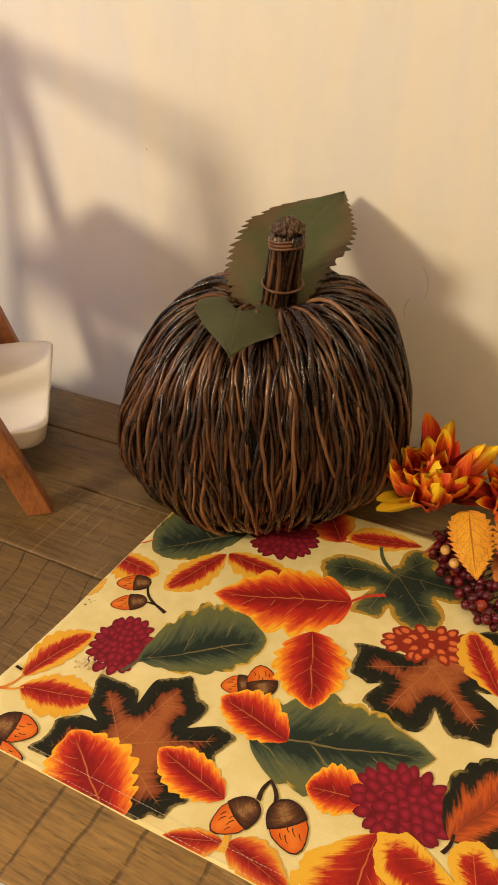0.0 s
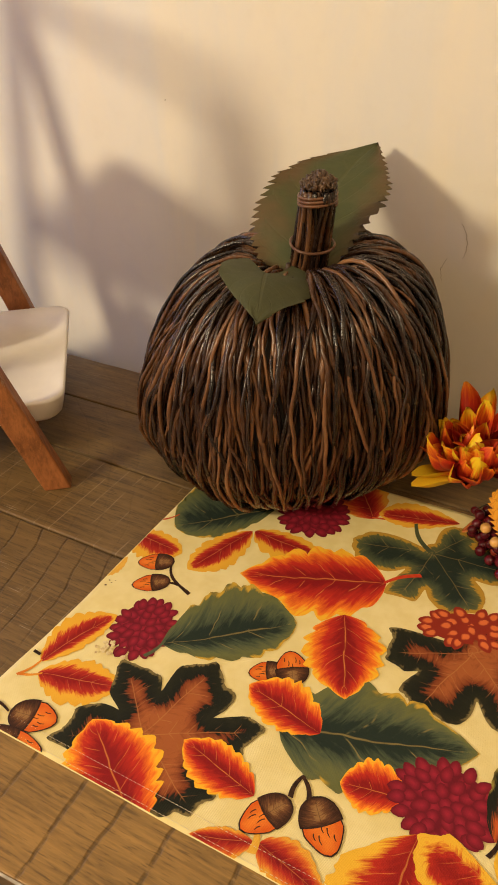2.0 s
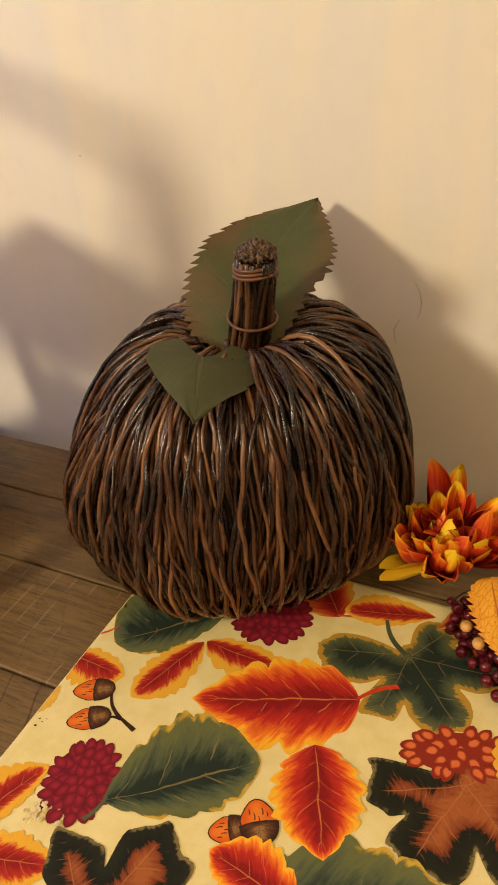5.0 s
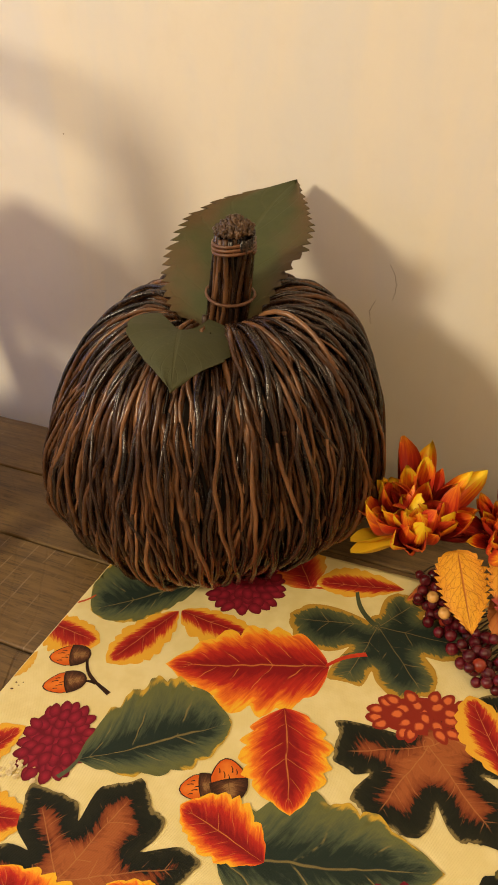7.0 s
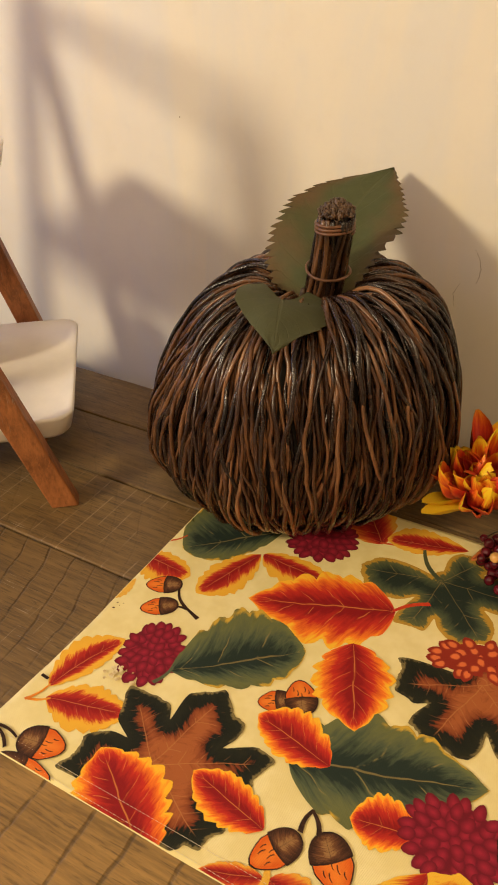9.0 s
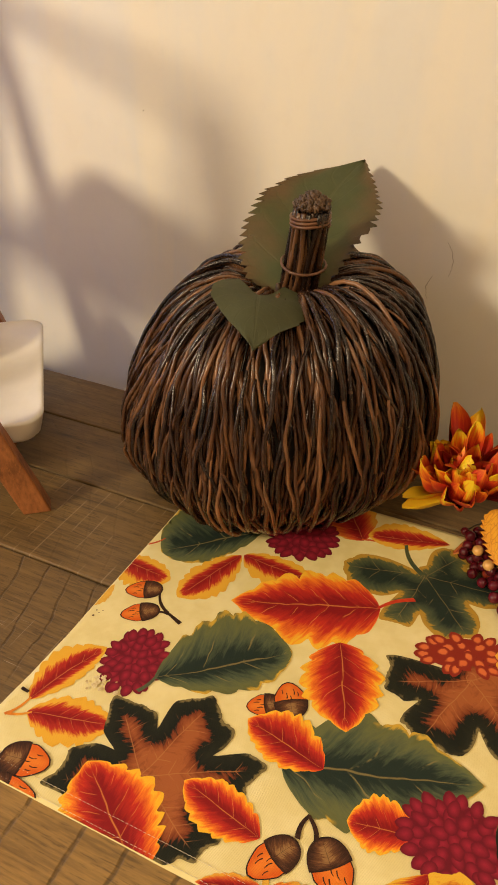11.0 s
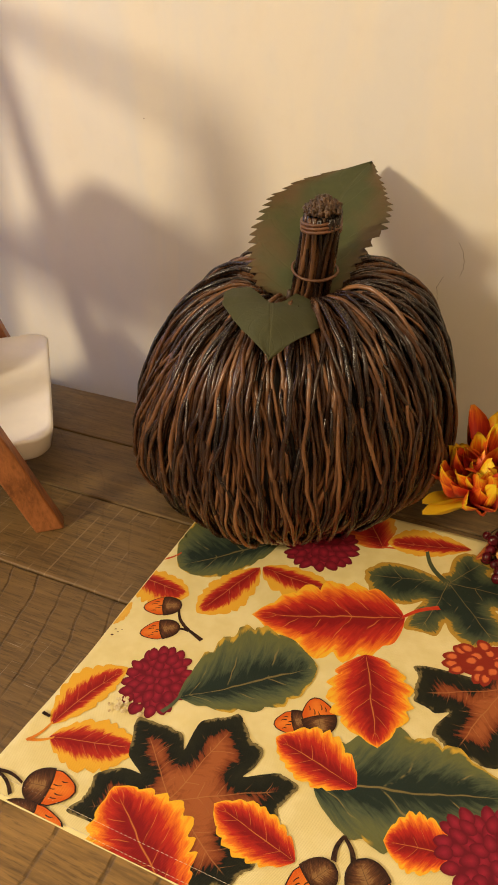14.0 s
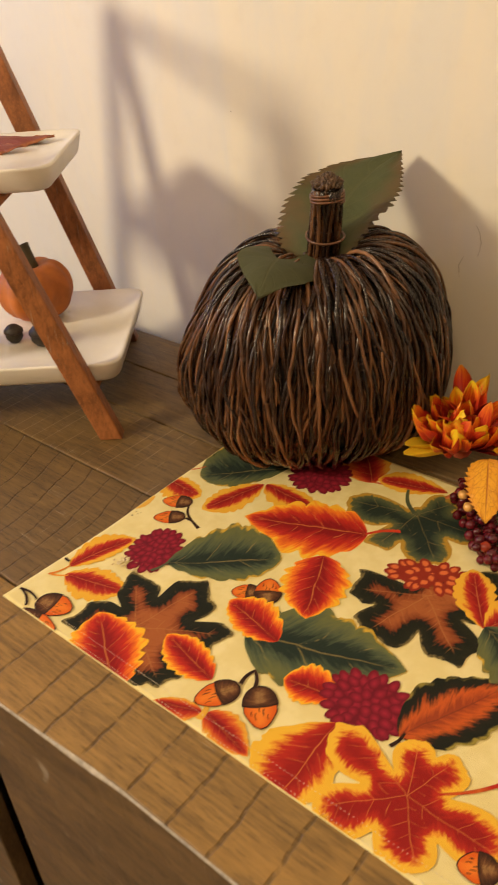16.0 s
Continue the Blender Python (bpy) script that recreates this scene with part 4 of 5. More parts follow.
def pumpkin_twig(rng, th0, depth, r, u0, u1):
    """One twig laid over the pumpkin from foot to crown, diving under and over its neighbours."""
    drift = 0.22 * math.sin(2.0 * th0 + 1.0) + 0.16 * math.sin(5 * th0) + rng.gauss(0, 0.34)
    amp, fr, ph = rng.uniform(0.008, 0.036), rng.uniform(0.8, 2.0), rng.uniform(0, 6.3)
    amp3, fr3, ph3 = rng.uniform(0.004, 0.022), rng.uniform(2.5, 5.4), rng.uniform(0, 6.3)
    amp2, fr2, ph2 = rng.uniform(0.0022, 0.0048), rng.uniform(7, 14), rng.uniform(0, 6.3)
    pts, rad = [], []
    n = 46
    crown = rng.uniform(0.0, 0.003)
    for i in range(n + 1):
        q = i / n
        u = u0 + (u1 - u0) * q
        th = th0 + 0.028 * noise.noise((q * 12, th0 * 23, 9.0)) + drift * (u - 0.45) + amp * math.sin(6.28 * fr * u + ph) + amp3 * math.sin(6.28 * fr3 * u + ph3)
        out = depth + 0.0009 * noise.noise((q * 16, th0 * 31, 4.0)) + amp2 * math.sin(fr2 * u + ph2) + crown * math.sin(3.1416 * min(1, max(0, (u - 0.60) / 0.38)))
        end = max(0.0, 1 - q / 0.09, (q - 0.90) / 0.10)
        pts.append(on_pumpkin(u, th, out - 0.0045 * end ** 1.5))
        taper = (1.0 - 0.22 * q) * (1 - 0.45 * end)
        rad.append(r * taper * (1 + 0.16 * noise.noise((q * 13, th0 * 7, depth * 900))))
    return tube(pts, rad, 8)


def build_pumpkin():
    rng = random.Random(42)
    # near-black shell added inside, painted as the shade in the gaps between twigs
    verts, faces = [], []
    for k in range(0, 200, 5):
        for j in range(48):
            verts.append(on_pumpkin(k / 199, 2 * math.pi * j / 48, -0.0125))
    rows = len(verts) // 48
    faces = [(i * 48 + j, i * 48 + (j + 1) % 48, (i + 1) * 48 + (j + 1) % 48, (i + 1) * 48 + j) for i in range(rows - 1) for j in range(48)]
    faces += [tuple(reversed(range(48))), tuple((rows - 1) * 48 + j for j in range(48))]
    part("shade_shell", mesh_of("shade_shell", verts, faces), GAP_SHADE, pumpkin)
    made, rest = 0, []
    # the half towards the room, then the half towards the wall
    order = []
    for layer, count in ((0, 200), (1, 190), (2, 215)):
        for i in range(count):
            th = 2 * math.pi * (i + rng.uniform(-0.35, 0.35)) / count
            order.append((layer, th))
    order.sort(key=lambda o: abs((o[1] + math.pi / 2 - 0.4 + math.pi) % (2 * math.pi) - math.pi))
    for layer, th in order:
        depth = (-0.0026, -0.0068, -0.0004)[layer] + rng.uniform(-0.0019, 0.0019)
        r = rng.choice((0.0014, 0.0017, 0.0019, 0.0022)) * rng.uniform(0.9, 1.1)
        u0 = rng.uniform(0.0, 0.10) if rng.random() < 0.7 else rng.uniform(0.1, 0.3)
        u1 = rng.uniform(0.94, 1.0) if rng.random() < 0.75 else rng.uniform(0.72, 0.94)
        if layer == 2:
            u0 = rng.uniform(0.0, 0.10) if rng.random() < 0.8 else rng.uniform(0.1, 0.5)
            u1 = min(1.0, u0 + rng.uniform(0.55, 1.0))
        v, f = pumpkin_twig(rng, th, depth, r, u0, u1)
        if made < 300:
            part("twig", mesh_of("twig", v, f), TWIG, pumpkin)
            made += 1
        else:
            rest.append((v, f))
    v, f = joined(rest)
    part("twig_bundle", mesh_of("twig_bundle", v, f), TWIGS, pumpkin, kind="stuff")


build_pumpkin()

STEM_A, STEM_B = Vector((0.0725 - PX, 0.344 - PY, 0.150)), Vector((0.0970 - PX, 0.3255 - PY, 0.2605))


def stem_at(q, a, r):
    p = STEM_A.lerp(STEM_B, q)
    p = p + Vector((0.0015 * math.sin(q * 2.6), 0, 0))
    return (p.x + r * math.cos(a), p.y + r * math.sin(a), p.z)


def build_stem():
    rng = random.Random(5)
    pieces = []
    for i in range(46):
        a0 = 2 * math.pi * i / 46 * 2 + rng.uniform(-0.1, 0.1)
        lay_r = 0.0112 if i < 26 else 0.0086
        wob, ph = rng.uniform(0.05, 0.45), rng.uniform(0, 6)
        top = rng.uniform(0.965, 1.0)
        pts = [stem_at(top * k / 12, a0 + wob * math.sin(k / 3 + ph), lay_r * (1.06 + 0.10 * math.sin(math.pi * k / 12) - 0.05 * k / 12)) for k in range(13)]
        pieces.append(tube(pts, rng.uniform(0.0013, 0.0021), 6))
    # near-black filler tube added as the shade between the stem twigs
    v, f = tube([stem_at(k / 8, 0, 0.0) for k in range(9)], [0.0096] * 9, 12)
    stem = part("stem", mesh_of("stem", v, f), GAP_SHADE, pumpkin, "bundle of short twigs tied with vine")
    for v, f in pieces:
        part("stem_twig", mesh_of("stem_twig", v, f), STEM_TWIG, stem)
    bits = []
    for i in range(210):
        a, r = rng.uniform(0, 6.28), 0.0128 * math.sqrt(rng.random())
        p = Vector(stem_at(0.985, a, r))
        d = Vector((rng.uniform(-1, 1), rng.uniform(-1, 1), rng.uniform(0.1, 1.2))).normalized() * rng.uniform(0.0012, 0.0030)
        bits.append(tube([p - d * 0.4 + Vector((0, 0, 0.0012)), p + d + Vector((0, 0, 0.0012 + 0.0100 * (1 - r / 0.0140)))], rng.uniform(0.0007, 0.0015), 5))
    v, f = joined(bits)
    part("cut_end", mesh_of("cut_end", v, f), BITS, stem, "rough chopped twig ends", kind="stuff")

    def tie(q, r, tilt, turns, rise, thick, name):
        pts = []
        n = int(30 * turns)
        for i in range(n + 1):
            a = 2 * math.pi * turns * i / n
            x, y, z = stem_at(q, a, r * (1 + 0.03 * math.sin(3 * a)))
            pts.append((x, y, z + rise * i / n + tilt * math.cos(a + 0.6)))
        v, f = tube(pts, thick, 6)
        part(name, mesh_of(name, v, f), WIRE, stem)

    tie(0.865, 0.0136, 0.0006, 3.2, 0.0085, 0.00125, "vine_tie")
    tie(0.58, 0.0164, -0.0026, 1.0, 0.0, 0.0011, "vine_loop")
    kn, kf = tube([(0.0715 - PX, 0.330 - PY, 0.181), (0.0705 - PX, 0.328 - PY, 0.190), (0.0710 - PX, 0.3275 - PY, 0.1975)], [0.0022, 0.0026, 0.0017], 7)
    part("cut_knot", mesh_of("cut_knot", kn, kf), BITS, stem)


build_stem()


def silk_leaf(name, base, tip, side, left, right, material, parent, cup=0.10, sag=0.0, teeth=14, tooth=0.07, heart=0.16, label="", full=0.72, curl=0.0, over=None, plump=0.62, shape=None, shape_right=None):
    """A thin moulded leaf from base to tip; left and right are its half widths along side."""
    a, b, w = Vector(base), Vector(tip), Vector(side).normalized()
    d = b - a
    length = d.length
    up = w.cross(d.normalized()).normalized()
    ns, nv = (130 if teeth > 12 else 60), 14
    verts, along, across = [], [], []
    for i in range(ns + 1):
        s = i / ns
        prof = math.sin(math.pi * min(1, s ** full)) ** plump * (1 - 0.5 * s ** 5) if 0 < s < 1 else 0.0
        if shape:
            prof = float(np.interp(s, *zip(*shape)))
        for k in range(nv + 1):
            v = 2 * k / nv - 1
            half = (left if v < 0 else right) * (float(np.interp(s, *zip(*shape_right))) if shape_right and v > 0 else prof)
            saw = 1 - tooth * (0.85 + 0.5 * noise.noise((s * teeth * 0.9, v * 0.4, 2.0))) * ((s * teeth + (0.4 if v > 0 else 0)) % 1.0) * abs(v) ** 4
            back = heart * length * abs(v) ** 1.5 * (1 - s) ** 2.2
            spine = a + d * s
            if over is not None:
                spine = a * (1 - s) ** 2 + Vector(over) * (2 * s * (1 - s)) + b * s * s
            p = spine - d.normalized() * back + w * (v * half * saw)
            h = cup * length * (abs(v) ** 1.6) * prof - sag * length * s * s + 0.018 * length * math.sin(9 * s + 4 * v) * abs(v) + 0.006 * length * abs(math.sin(14 * (s - 0.3 * abs(v)))) * abs(v) ** 0.5
            h += curl * length * v * s
            verts.append(tuple(p + up * h))
            along.append(s)
            across.append(v)
    m = nv + 1
    faces = [(i * m + k, i * m + k + 1, (i + 1) * m + k + 1, (i + 1) * m + k) for i in range(ns) for k in range(nv)]
    count = len(verts)
    verts += [tuple(Vector(v) - up * 0.0005) for v in verts]
    along, across = along * 2, across * 2
    faces += [tuple(count + i for i in reversed(q)) for q in faces]
    rimv = [k for k in range(m)] + [i * m + nv for i in range(1, ns + 1)] + [ns * m + k for k in range(nv - 1, -1, -1)] + [i * m for i in range(ns - 1, 0, -1)]
    faces += [(rimv[i], rimv[(i + 1) % len(rimv)], count + rimv[(i + 1) % len(rimv)], count + rimv[i]) for i in range(len(rimv))]
    me = mesh_of(name, verts, faces)
    me.set_sharp_from_angle(angle=radians(55))
    floats(me, "along", along), floats(me, "across", across)
    return part(name, me, material, parent, label)


def P(x, y, z):
    return (x - PX, y - PY, z)


silk_leaf("leaf", P(0.083, 0.338, 0.186), P(0.0866, 0.4618, 0.2559), (0.93, 0.36, 0.03), 0.052, 0.051, LEAF_GREEN, pumpkin, 0.02, 0.0, 21, 0.16, 0.0,
          "large serrated green leaf tinged with red", over=P(0.073, 0.358, 0.2400),
          shape=((0, 0.45), (0.10, 0.80), (0.28, 1.0), (0.50, 1.07), (0.70, 1.07), (0.84, 0.90), (0.94, 0.50), (1, 0)),
          shape_right=((0, 0.30), (0.15, 0.62), (0.28, 0.80), (0.34, 0.84), (0.42, 1.0), (0.58, 0.92), (0.78, 0.56), (0.92, 0.22), (1, 0)))
silk_leaf("leaf", P(0.0760, 0.2840, 0.2065), P(0.1018, 0.2227, 0.1985), (0.84, 0.48, -0.27), 0.033, 0.042, LEAF_PLAIN, pumpkin, 0.10, 0.0, 3, 0.06, 0.34,
          "small plain olive-green leaf", over=P(0.087, 0.260, 0.2170),
          shape=((0, 0.44), (0.03, 0.64), (0.07, 0.80), (0.12, 0.91), (0.18, 0.98), (0.27, 1.0), (0.38, 0.96), (0.55, 0.74), (0.75, 0.42), (0.90, 0.17), (1, 0)))


# ---------------------------------------------------------------- flower spray
spray = thing("flower_spray", None, "artificial autumn spray of orange mums, gold leaves and maroon berries", "artificial flowers", at=(0.222, 0.345, 0.0))
SX, SY = 0.222, 0.345


def petal_mesh(name, length, width, bend, hollow, material=None):
    ns, nv = 14, 6
    verts, along, across = [], [], []
    for i in range(ns + 1):
        s = i / ns
        w = 0.5 * width * (0.30 + 0.70 * math.sin(math.pi * min(1.0, 0.12 + 0.80 * s))) * (1 - max(0, (s - 0.76) / 0.24) ** 2.6 * 0.86)
        for k in range(nv + 1):
            v = 2 * k / nv - 1
            verts.append((v * w, length * s * (1 - 0.12 * bend * s), bend * length * (s * s * 0.35 + 0.30 * max(0.0, s - 0.55) ** 2 * 4) + hollow * w * v * v + 0.03 * length * math.sin(7 * s + 2 * v)))
            along.append(s)
            across.append(v)
    m = nv + 1
    faces = [(i * m + k, i * m + k + 1, (i + 1) * m + k + 1, (i + 1) * m + k) for i in range(ns) for k in range(nv)]
    count = len(verts)
    verts += [(x, y, z - 0.0003) for x, y, z in verts]
    faces += [tuple(count + i for i in reversed(q)) for q in faces]
    rimv = [k for k in range(m)] + [i * m + nv for i in range(1, ns + 1)] + [ns * m + k for k in range(nv - 1, -1, -1)] + [i * m for i in range(ns - 1, 0, -1)]
    faces += [(rimv[i], rimv[(i + 1) % len(rimv)], count + rimv[(i + 1) % len(rimv)], count + rimv[i]) for i in range(len(rimv))]
    me = mesh_of(name, verts, faces)
    me.set_sharp_from_angle(angle=radians(55))
    floats(me, "along", along * 2), floats(me, "across", across * 2)
    me.materials.append(material or PETAL)
    return me


OUTER = [petal_mesh("petal", 0.054, 0.0138, b, 1.1) for b in (0.35, 0.65, 0.10)]
MIDDLE = [petal_mesh("petal", 0.038, 0.0135, b, 1.3) for b in (0.5, 0.9)]
INNER = [petal_mesh("petal", 0.023, 0.0135, b, 1.3) for b in (0.6, 1.1)]
GOLD = petal_mesh("petal", 0.056, 0.0135, 0.15, 0.9, PETAL_GOLD)


def mum(at, axis, seed, size=1.0, label=""):
    """A chrysanthemum head: rings of cupped petals, steeper towards the middle."""
    rng = random.Random(seed)
    bm = bmesh.new()
    bmesh.ops.create_icosphere(bm, subdivisions=2, radius=0.009 * size)
    head = part("flower", bm, LEAF_RED, spray, label)
    head.location = (at[0] - SX, at[1] - SY, at[2])
    head.rotation_mode = "QUATERNION"
    head.rotation_quaternion = Vector(axis).to_track_quat("Z", "Y")
    floats(head.data, "along", [0.0] * len(head.data.vertices)), floats(head.data, "across", [0.3] * len(head.data.vertices))
    for meshes, count, elev, k in ((OUTER, 12, 12, 0.95), (OUTER, 13, 32, 0.95), (OUTER, 10, 48, 0.86), (MIDDLE, 12, 50, 1.05), (MIDDLE, 10, 64, 0.95), (INNER, 9, 60, 1.1), (INNER, 6, 76, 0.9)):
        turn0 = rng.uniform(0, 360)
        for i in range(count):
            ob = part("petal", rng.choice(meshes), None, head)
            e = elev + rng.uniform(-15, 15)
            turn = turn0 + 360 * i / count + rng.uniform(-10, 10)
            sc = size * k * rng.uniform(0.78, 1.16)
            aim = head.rotation_quaternion @ Vector((-math.sin(radians(turn)) * math.cos(radians(e)), math.cos(radians(turn)) * math.cos(radians(e)), math.sin(radians(e))))
            if aim.z < 0.30 and aim.y < -0.2:
                e += 34
            ob.matrix_basis = pose(0, 0, 0, 0, 0, turn) @ pose(0, 0.004, 0, e, rng.uniform(-24, 24), rng.uniform(-8, 8)) @ Matrix.Diagonal((sc * rng.uniform(0.85, 1.25), sc, sc, 1))
    return head


mum((0.2280, 0.339, 0.043), (0.05, -0.30, 0.90), 3, 1.2, "orange mum with yellow petal tips")
mum((0.290, 0.345, 0.044), (0.30, -0.35, 0.85), 9, 1.0, "orange mum with yellow petal tips")


def S(x, y, z):
    return (x - SX, y - SY, z)


for bx, tx in (((0.228, 0.348, 0.038), (0.187, 0.312, 0.041)), ((0.230, 0.344, 0.034), (0.189, 0.308, 0.034))):
    ob = part("petal", GOLD, None, spray, "long yellow petal")
    ob.matrix_basis = Matrix.Translation(S(*bx)) @ (Vector(tx) - Vector(bx)).to_track_quat("Y", "Z").to_matrix().to_4x4()
silk_leaf("gold_leaf", S(0.2625, 0.320, 0.051), S(0.2837, 0.2758, 0.0226), (0.93, 0.38, 0.03), 0.019, 0.020, LEAF_GOLD, spray, 0.02, 0.03, 13, 0.26, 0.05, "golden-yellow silk leaf with red veins", 0.62)
silk_leaf("gold_leaf", S(0.296, 0.334, 0.054), S(0.314, 0.276, 0.026), (0.95, 0.25, 0.1), 0.018, 0.022, LEAF_TIPPED, spray, 0.02, 0.03, 13, 0.26, 0.05, "golden-yellow silk leaf with a red tip", 0.62)
silk_leaf("red_leaf", S(0.262, 0.346, 0.022), S(0.234, 0.304, 0.010), (0.6, -0.8, 0.1), 0.012, 0.012, LEAF_RED, spray, 0.05, 0.0, 9, 0.1, 0.05, "dark red silk leaf", 0.7)
silk_leaf("red_leaf", S(0.300, 0.318, 0.030), S(0.315, 0.268, 0.016), (0.9, 0.3, 0.1), 0.016, 0.016, LEAF_RED, spray, 0.04, 0.0, 9, 0.1, 0.05, "dark red silk leaf", 0.7)


def berries():
    rng = random.Random(21)
    mats = [BERRY] * 14 + [BERRY_RED]
    meshes = {}
    for r in (0.0037, 0.0042, 0.0047):
        for m in (BERRY, BERRY_RED, BERRY_GOLD):
            bm = bmesh.new()
            bmesh.ops.create_uvsphere(bm, u_segments=18, v_segments=12, radius=r)
            for f in bm.faces:
                f.smooth = True
            for v in bm.verts:
                if v.co.z > 0.9 * r:
                    v.co.z -= 0.12 * r
            me = bpy.data.meshes.new("berry")
            bm.to_mesh(me)
            bm.free()
            me.materials.append(m)
            meshes[r, m.name] = me
    spots = []
    for i in range(72):
        for _ in range(60):
            q = rng.random()
            x = 0.238 + 0.058 * q + rng.uniform(-0.010, 0.012) + 0.006
            y = 0.318 - 0.064 * q + rng.uniform(-0.008, 0.014)
            z = rng.choice((0.0085, 0.0085, 0.0085, 0.015, 0.019)) * (1.0 if q < 0.8 else 0.8)
            if all(math.dist((x, y, z), s) > 0.0070 for s in spots):
                spots.append((x, y, z))
                break
    stems = []
    for i, (x, y, z) in enumerate(spots):
        r = rng.choice((0.0037, 0.0042, 0.0047))
        m = rng.choice(mats)
        ob = part("berry", meshes[r, m.name], None, spray)
        ob.location = S(x, y, z)
        ob.rotation_euler = (rng.uniform(0, 6), rng.uniform(0, 6), 0)
        base = (x + 0.012, y + 0.022, 0.006 + 0.4 * z)
        stems.append(tube([S(x, y, z), S(x + 0.005, y + 0.012, z * 0.8 + 0.002), S(*base)], 0.0006, 5))
    for x, y, z in ((0.2525, 0.2981, 0.0258), (0.2630, 0.2870, 0.0245)):
        ob = part("berry", meshes[0.0042, BERRY_GOLD.name], None, spray, "yellow berry")
        ob.location = S(x, y, z)
    main = [(0.268, 0.330, 0.012), (0.274, 0.318, 0.009), (0.282, 0.296, 0.007), (0.300, 0.262, 0.006)]
    stems.append(tube([S(*p) for p in main], 0.0016, 6))
    v, f = joined(stems)
    part("stalk", mesh_of("stalk", v, f), STALK, spray, kind="stuff")


berries()


# ---------------------------------------------------------------- tiered tray
OX, OY = -0.1076, 0.2170                    # foot of the front leg
SHORT, LONG = Vector((-0.6285, 0.7778, 0)), Vector((-0.7778, -0.6285, 0))
TURN = math.degrees(math.atan2(-0.6285, -0.7778))
stand = thing("tiered_tray", None, "two-tier white marble tray on a reddish wooden ladder stand", "tiered tray", at=(OX, OY, 0))


def on_stand(along, depth, z):
    v = LONG * along + SHORT * depth
    return Vector((v.x, v.y, z))


APEX_D, APEX_Z = 0.148, 0.445


def leg(depth, start, end):
    """A square-cut leg from its foot to the top of the frame."""
    a, b = on_stand(start, depth, 0.0), on_stand(end, depth, APEX_Z)
    d = (b - a).normalized()
    wide = LONG.cross(Vector((0, 0, 1)))
    n = d.cross(wide).normalized()
    bm = bmesh.new()
    hw, ht = 0.0085, 0.0115
    rings = []
    for p, z in ((a, 0.0), (b, APEX_Z)):
        ring = []
        for u, v in ((-1, -1), (1, -1), (1, 1), (-1, 1)):
            q = p + wide * (u * hw) + LONG * (v * ht * 1.05)
            ring.append(bm.verts.new((q.x, q.y, z)))
        rings.append(ring)
    for i in range(4):
        bm.faces.new((rings[0][i], rings[0][(i + 1) % 4], rings[1][(i + 1) % 4], rings[1][i]))
    bm.faces.new(rings[0][::-1])
    bm.faces.new(rings[1])
    bmesh.ops.recalc_face_normals(bm, faces=bm.faces[:])
    bmesh.ops.bevel(bm, geom=bm.edges[:], offset=0.0016, segments=2, affect="EDGES", profile=0.5)
    part("leg", bm, ACACIA, stand)


for depth in (0.0, 0.235):
    near = 0.0 if depth == 0.0 else 0.016
    leg(depth, near, APEX_D - 0.006)
    leg(depth, 2 * APEX_D - near, APEX_D + 0.006)
for z in (0.047, 0.241):
    for side in (0, 1):
        al = (z / APEX_Z) * (APEX_D - 0.006)
        al = 2 * APEX_D - al if side else al
        a, b = on_stand(al, 0.0, z), on_stand(al, 0.235, z)
        v, f = tube([a, (a + b) / 2, b], 0.0045, 10)
        part("rung", mesh_of("rung", v, f), ACACIA, stand)


def tray(a0, a1, d0, d1, z0, z1, flare=0.006, radius=0.020):
    """A shallow rectangular dish with rounded corners and a thick rim, rising slightly outwards."""
    def loop(ins, z, r):
        out = []
        x0, x1, y0, y1 = a0 + ins, a1 - ins, d0 + ins, d1 - ins
        for cx, cy, s in ((x1 - r, y1 - r, 0), (x0 + r, y1 - r, 90), (x0 + r, y0 + r, 180), (x1 - r, y0 + r, 270)):
            for k in range(7):
                t = radians(s + 15 * k)
                out.append(on_stand(cx + r * math.cos(t), cy + r * math.sin(t), z))
        return out
    h = z1 - z0
    loops = [loop(flare + 0.010, z0, 0.014), loop(flare + 0.003, z0 + 0.0015, radius * 0.8), loop(flare, z0 + 0.005, radius * 0.85), loop(0.001, z1 - 0.003, radius),
             loop(0.0008, z1 - 0.001, radius), loop(0.003, z1, radius), loop(0.006, z1 - 0.0012, radius), loop(flare + 0.010, z1 - 0.0042, radius * 0.8),
             loop(flare + 0.024, z1 - 0.0050, 0.012)]
    verts = [tuple(v) for l in loops for v in l]
    n = 28
    faces = [(i * n + k, i * n + (k + 1) % n, (i + 1) * n + (k + 1) % n, (i + 1) * n + k) for i in range(len(loops) - 1) for k in range(n)]
    faces += [tuple(reversed(range(n))), tuple((len(loops) - 1) * n + k for k in range(n))]
    me = mesh_of("tray", verts, faces)
    bm = bmesh.new()
    bm.from_mesh(me)
    bmesh.ops.recalc_face_normals(bm, faces=bm.faces[:])
    bm.to_mesh(me)
    bm.free()
    part("tray", me, MARBLE, stand, "white marbled dish with rounded corners")


tray(-0.018, 0.314, 0.016, 0.222, 0.052, 0.077)
tray(0.020, 0.276, 0.034, 0.204, 0.246, 0.271)
v, f = tube([on_stand(APEX_D - 0.004, -0.012, 0.432), on_stand(APEX_D - 0.004, 0.118, 0.432), on_stand(APEX_D - 0.004, 0.247, 0.432)], 0.010, 14)
part("top_bar", mesh_of("top_bar", v, f), ACACIA, stand)


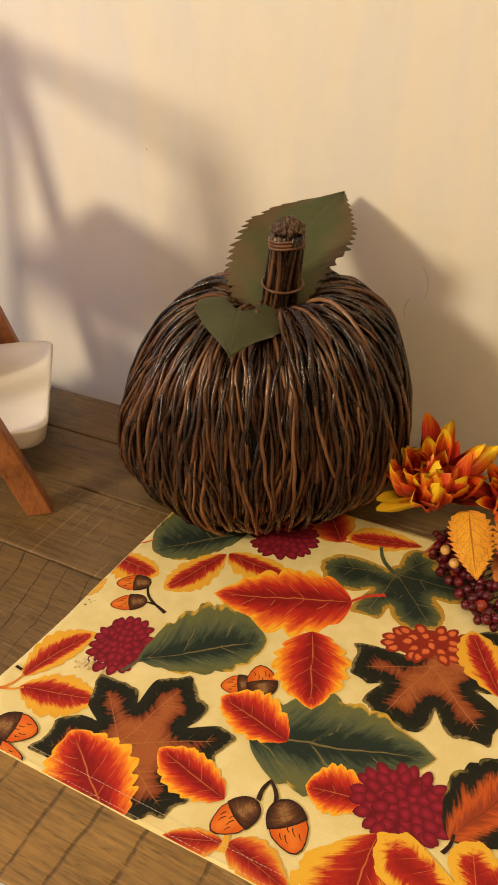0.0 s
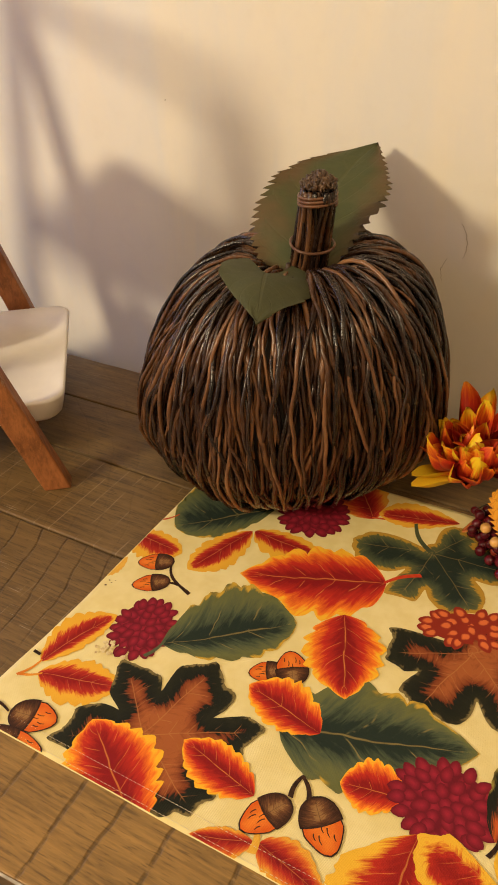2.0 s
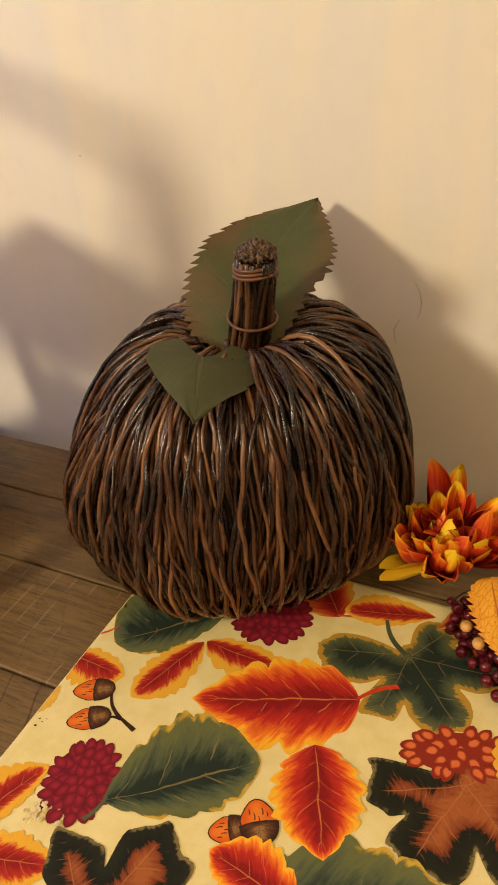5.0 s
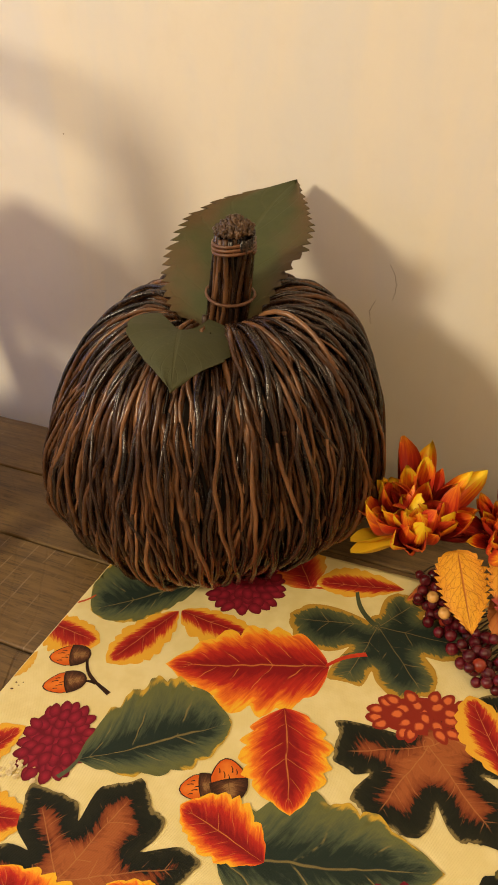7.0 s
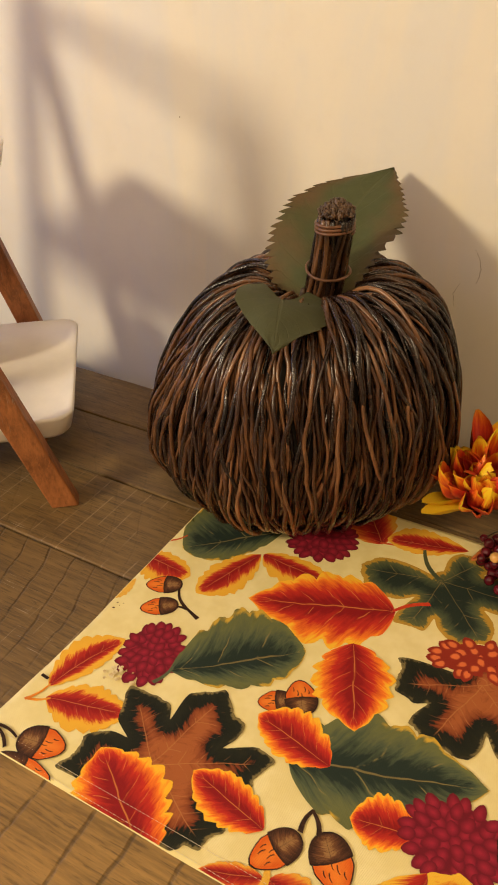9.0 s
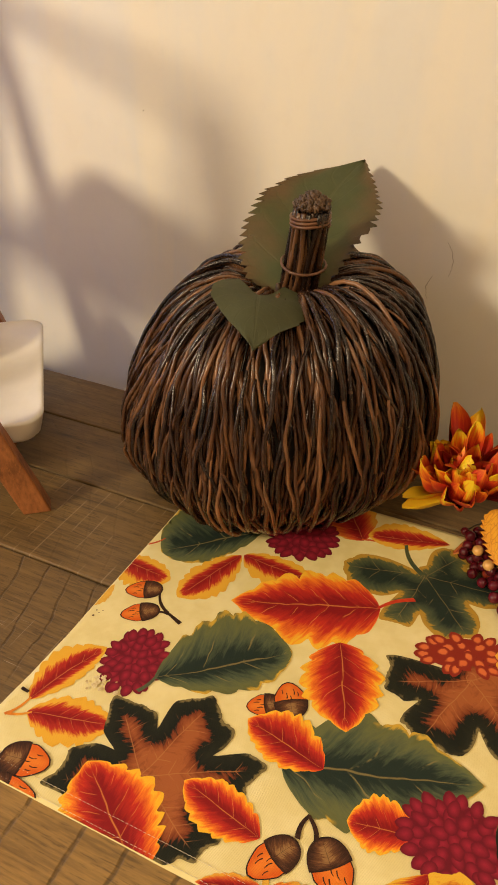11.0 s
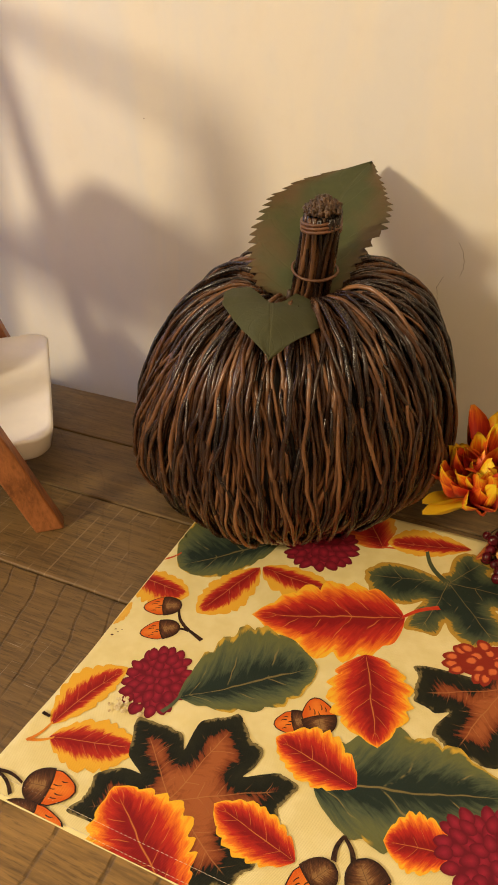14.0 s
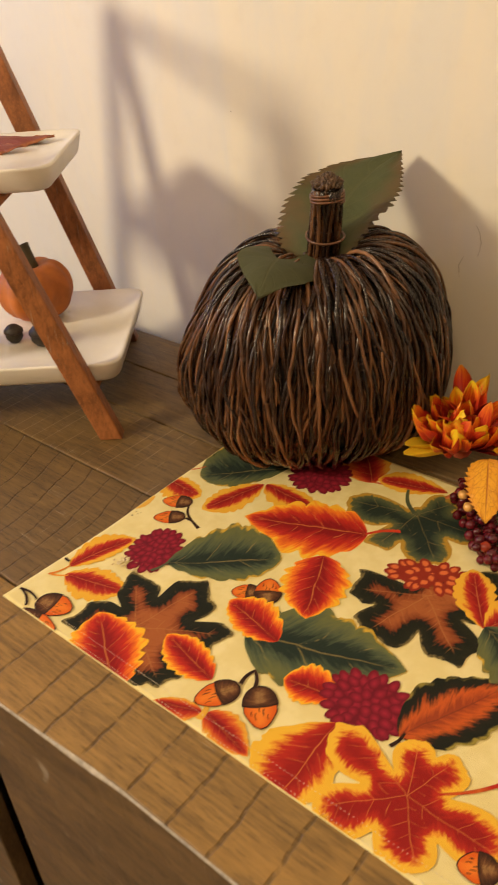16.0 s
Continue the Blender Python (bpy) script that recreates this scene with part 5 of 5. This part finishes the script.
# ---------------------------------------------------------------- things on the trays
def mini_pumpkin(at, r):
    ob = thing("mini_pumpkin", None, "small painted orange pumpkin with an olive stem on the marble tray", "decorative pumpkin", at=at)
    verts, faces = [], []
    nt, np_ = 48, 20
    for i in range(np_ + 1):
        a = -math.pi / 2 + math.pi * i / np_
        for j in range(nt):
            t = 2 * math.pi * j / nt
            rib = 1 - 0.10 * abs(math.cos(4 * t)) ** 4
            rho = r * max(0.02, math.cos(a)) ** 0.75 * rib
            z = 0.78 * r * (1 + math.sin(a)) - 0.22 * r * math.exp(-(rho / (0.35 * r)) ** 2) * (1 if a > 0 else 0)
            verts.append((rho * math.cos(t), rho * math.sin(t), z))
    faces = [(i * nt + j, i * nt + (j + 1) % nt, (i + 1) * nt + (j + 1) % nt, (i + 1) * nt + j) for i in range(np_) for j in range(nt)]
    faces += [tuple(reversed(range(nt))), tuple(np_ * nt + j for j in range(nt))]
    part("body", mesh_of("body", verts, faces), MINI, ob)
    v, f = tube([(0, 0, 1.25 * r), (0.02 * r, 0, 1.55 * r), (-0.08 * r, 0, 1.80 * r), (-0.16 * r, 0.0, 1.95 * r)], [0.24 * r, 0.16 * r, 0.15 * r, 0.17 * r], 9)
    part("stem", mesh_of("stem", v, f), MINISTEM, ob)
    return ob


def at_tray(along, depth, z):
    v = on_stand(along, depth, z)
    return (OX + v.x, OY + v.y, z)


mini_pumpkin(at_tray(0.099, 0.160, 0.0722), 0.044)


def acorn_thing(at, r):
    ob = thing("acorn", None, "dark brown glossy acorn lying on the marble tray", "acorn", at=at)
    v, f = tube([(0, 0, 0.0001), (0, 0, 0.15 * r), (0, 0, 0.6 * r), (0, 0, 1.2 * r), (0, 0, 1.7 * r), (0, 0, 2.0 * r)], [0.3 * r, 0.62 * r, 0.95 * r, 0.98 * r, 0.6 * r, 0.12 * r], 14)
    part("nut", mesh_of("nut", v, f), STALK, ob)
    v, f = tube([(0, 0, 1.2 * r), (0, 0, 1.5 * r), (0, 0, 1.95 * r), (0, 0, 2.15 * r)], [1.08 * r, 1.05 * r, 0.6 * r, 0.15 * r], 14)
    part("cap", mesh_of("cap", v, f), WICKERCAP, ob)


acorn_thing(at_tray(0.078, 0.080, 0.0722), 0.012)
acorn_thing(at_tray(0.112, 0.092, 0.0722), 0.010)

sign = thing("sign_block", None, "small cream wooden block with black script on the tray", "sign", at=at_tray(0.152, 0.085, 0.0722))
sign.rotation_euler = (0, 0, radians(TURN + 180))
part("block", box_bm(-0.022, 0.022, -0.006, 0.006, 0.0, 0.034, 0.0015), PAPER, sign)
for k, (x0, x1, z) in enumerate(((-0.016, 0.016, 0.026), (-0.013, 0.014, 0.018), (-0.016, 0.010, 0.010))):
    part("script_bar", box_bm(x0, x1, -0.0068, -0.0061, z - 0.0014, z + 0.0014, 0), BLACKINK, sign)


def tray_leaf(name, base, tip, side, half, z):
    ob = thing(name, None, "dried red and orange maple leaf lying on the upper tray", "leaf", at=at_tray(*base, z))
    b = at_tray(*tip, z)
    a = at_tray(*base, z)
    silk_leaf("blade", (0, 0, 0.004), (b[0] - a[0], b[1] - a[1], 0.006), side, half, half, DRYLEAF, ob, 0.06, 0.0, 5, 0.35, 0.1)


tray_leaf("autumn_leaf", (0.140, 0.185), (0.042, 0.158), (SHORT.x, SHORT.y, 0), 0.030, 0.2665)
tray_leaf("autumn_leaf", (0.150, 0.150), (0.066, 0.122), (SHORT.x, SHORT.y, 0.1), 0.024, 0.2665)
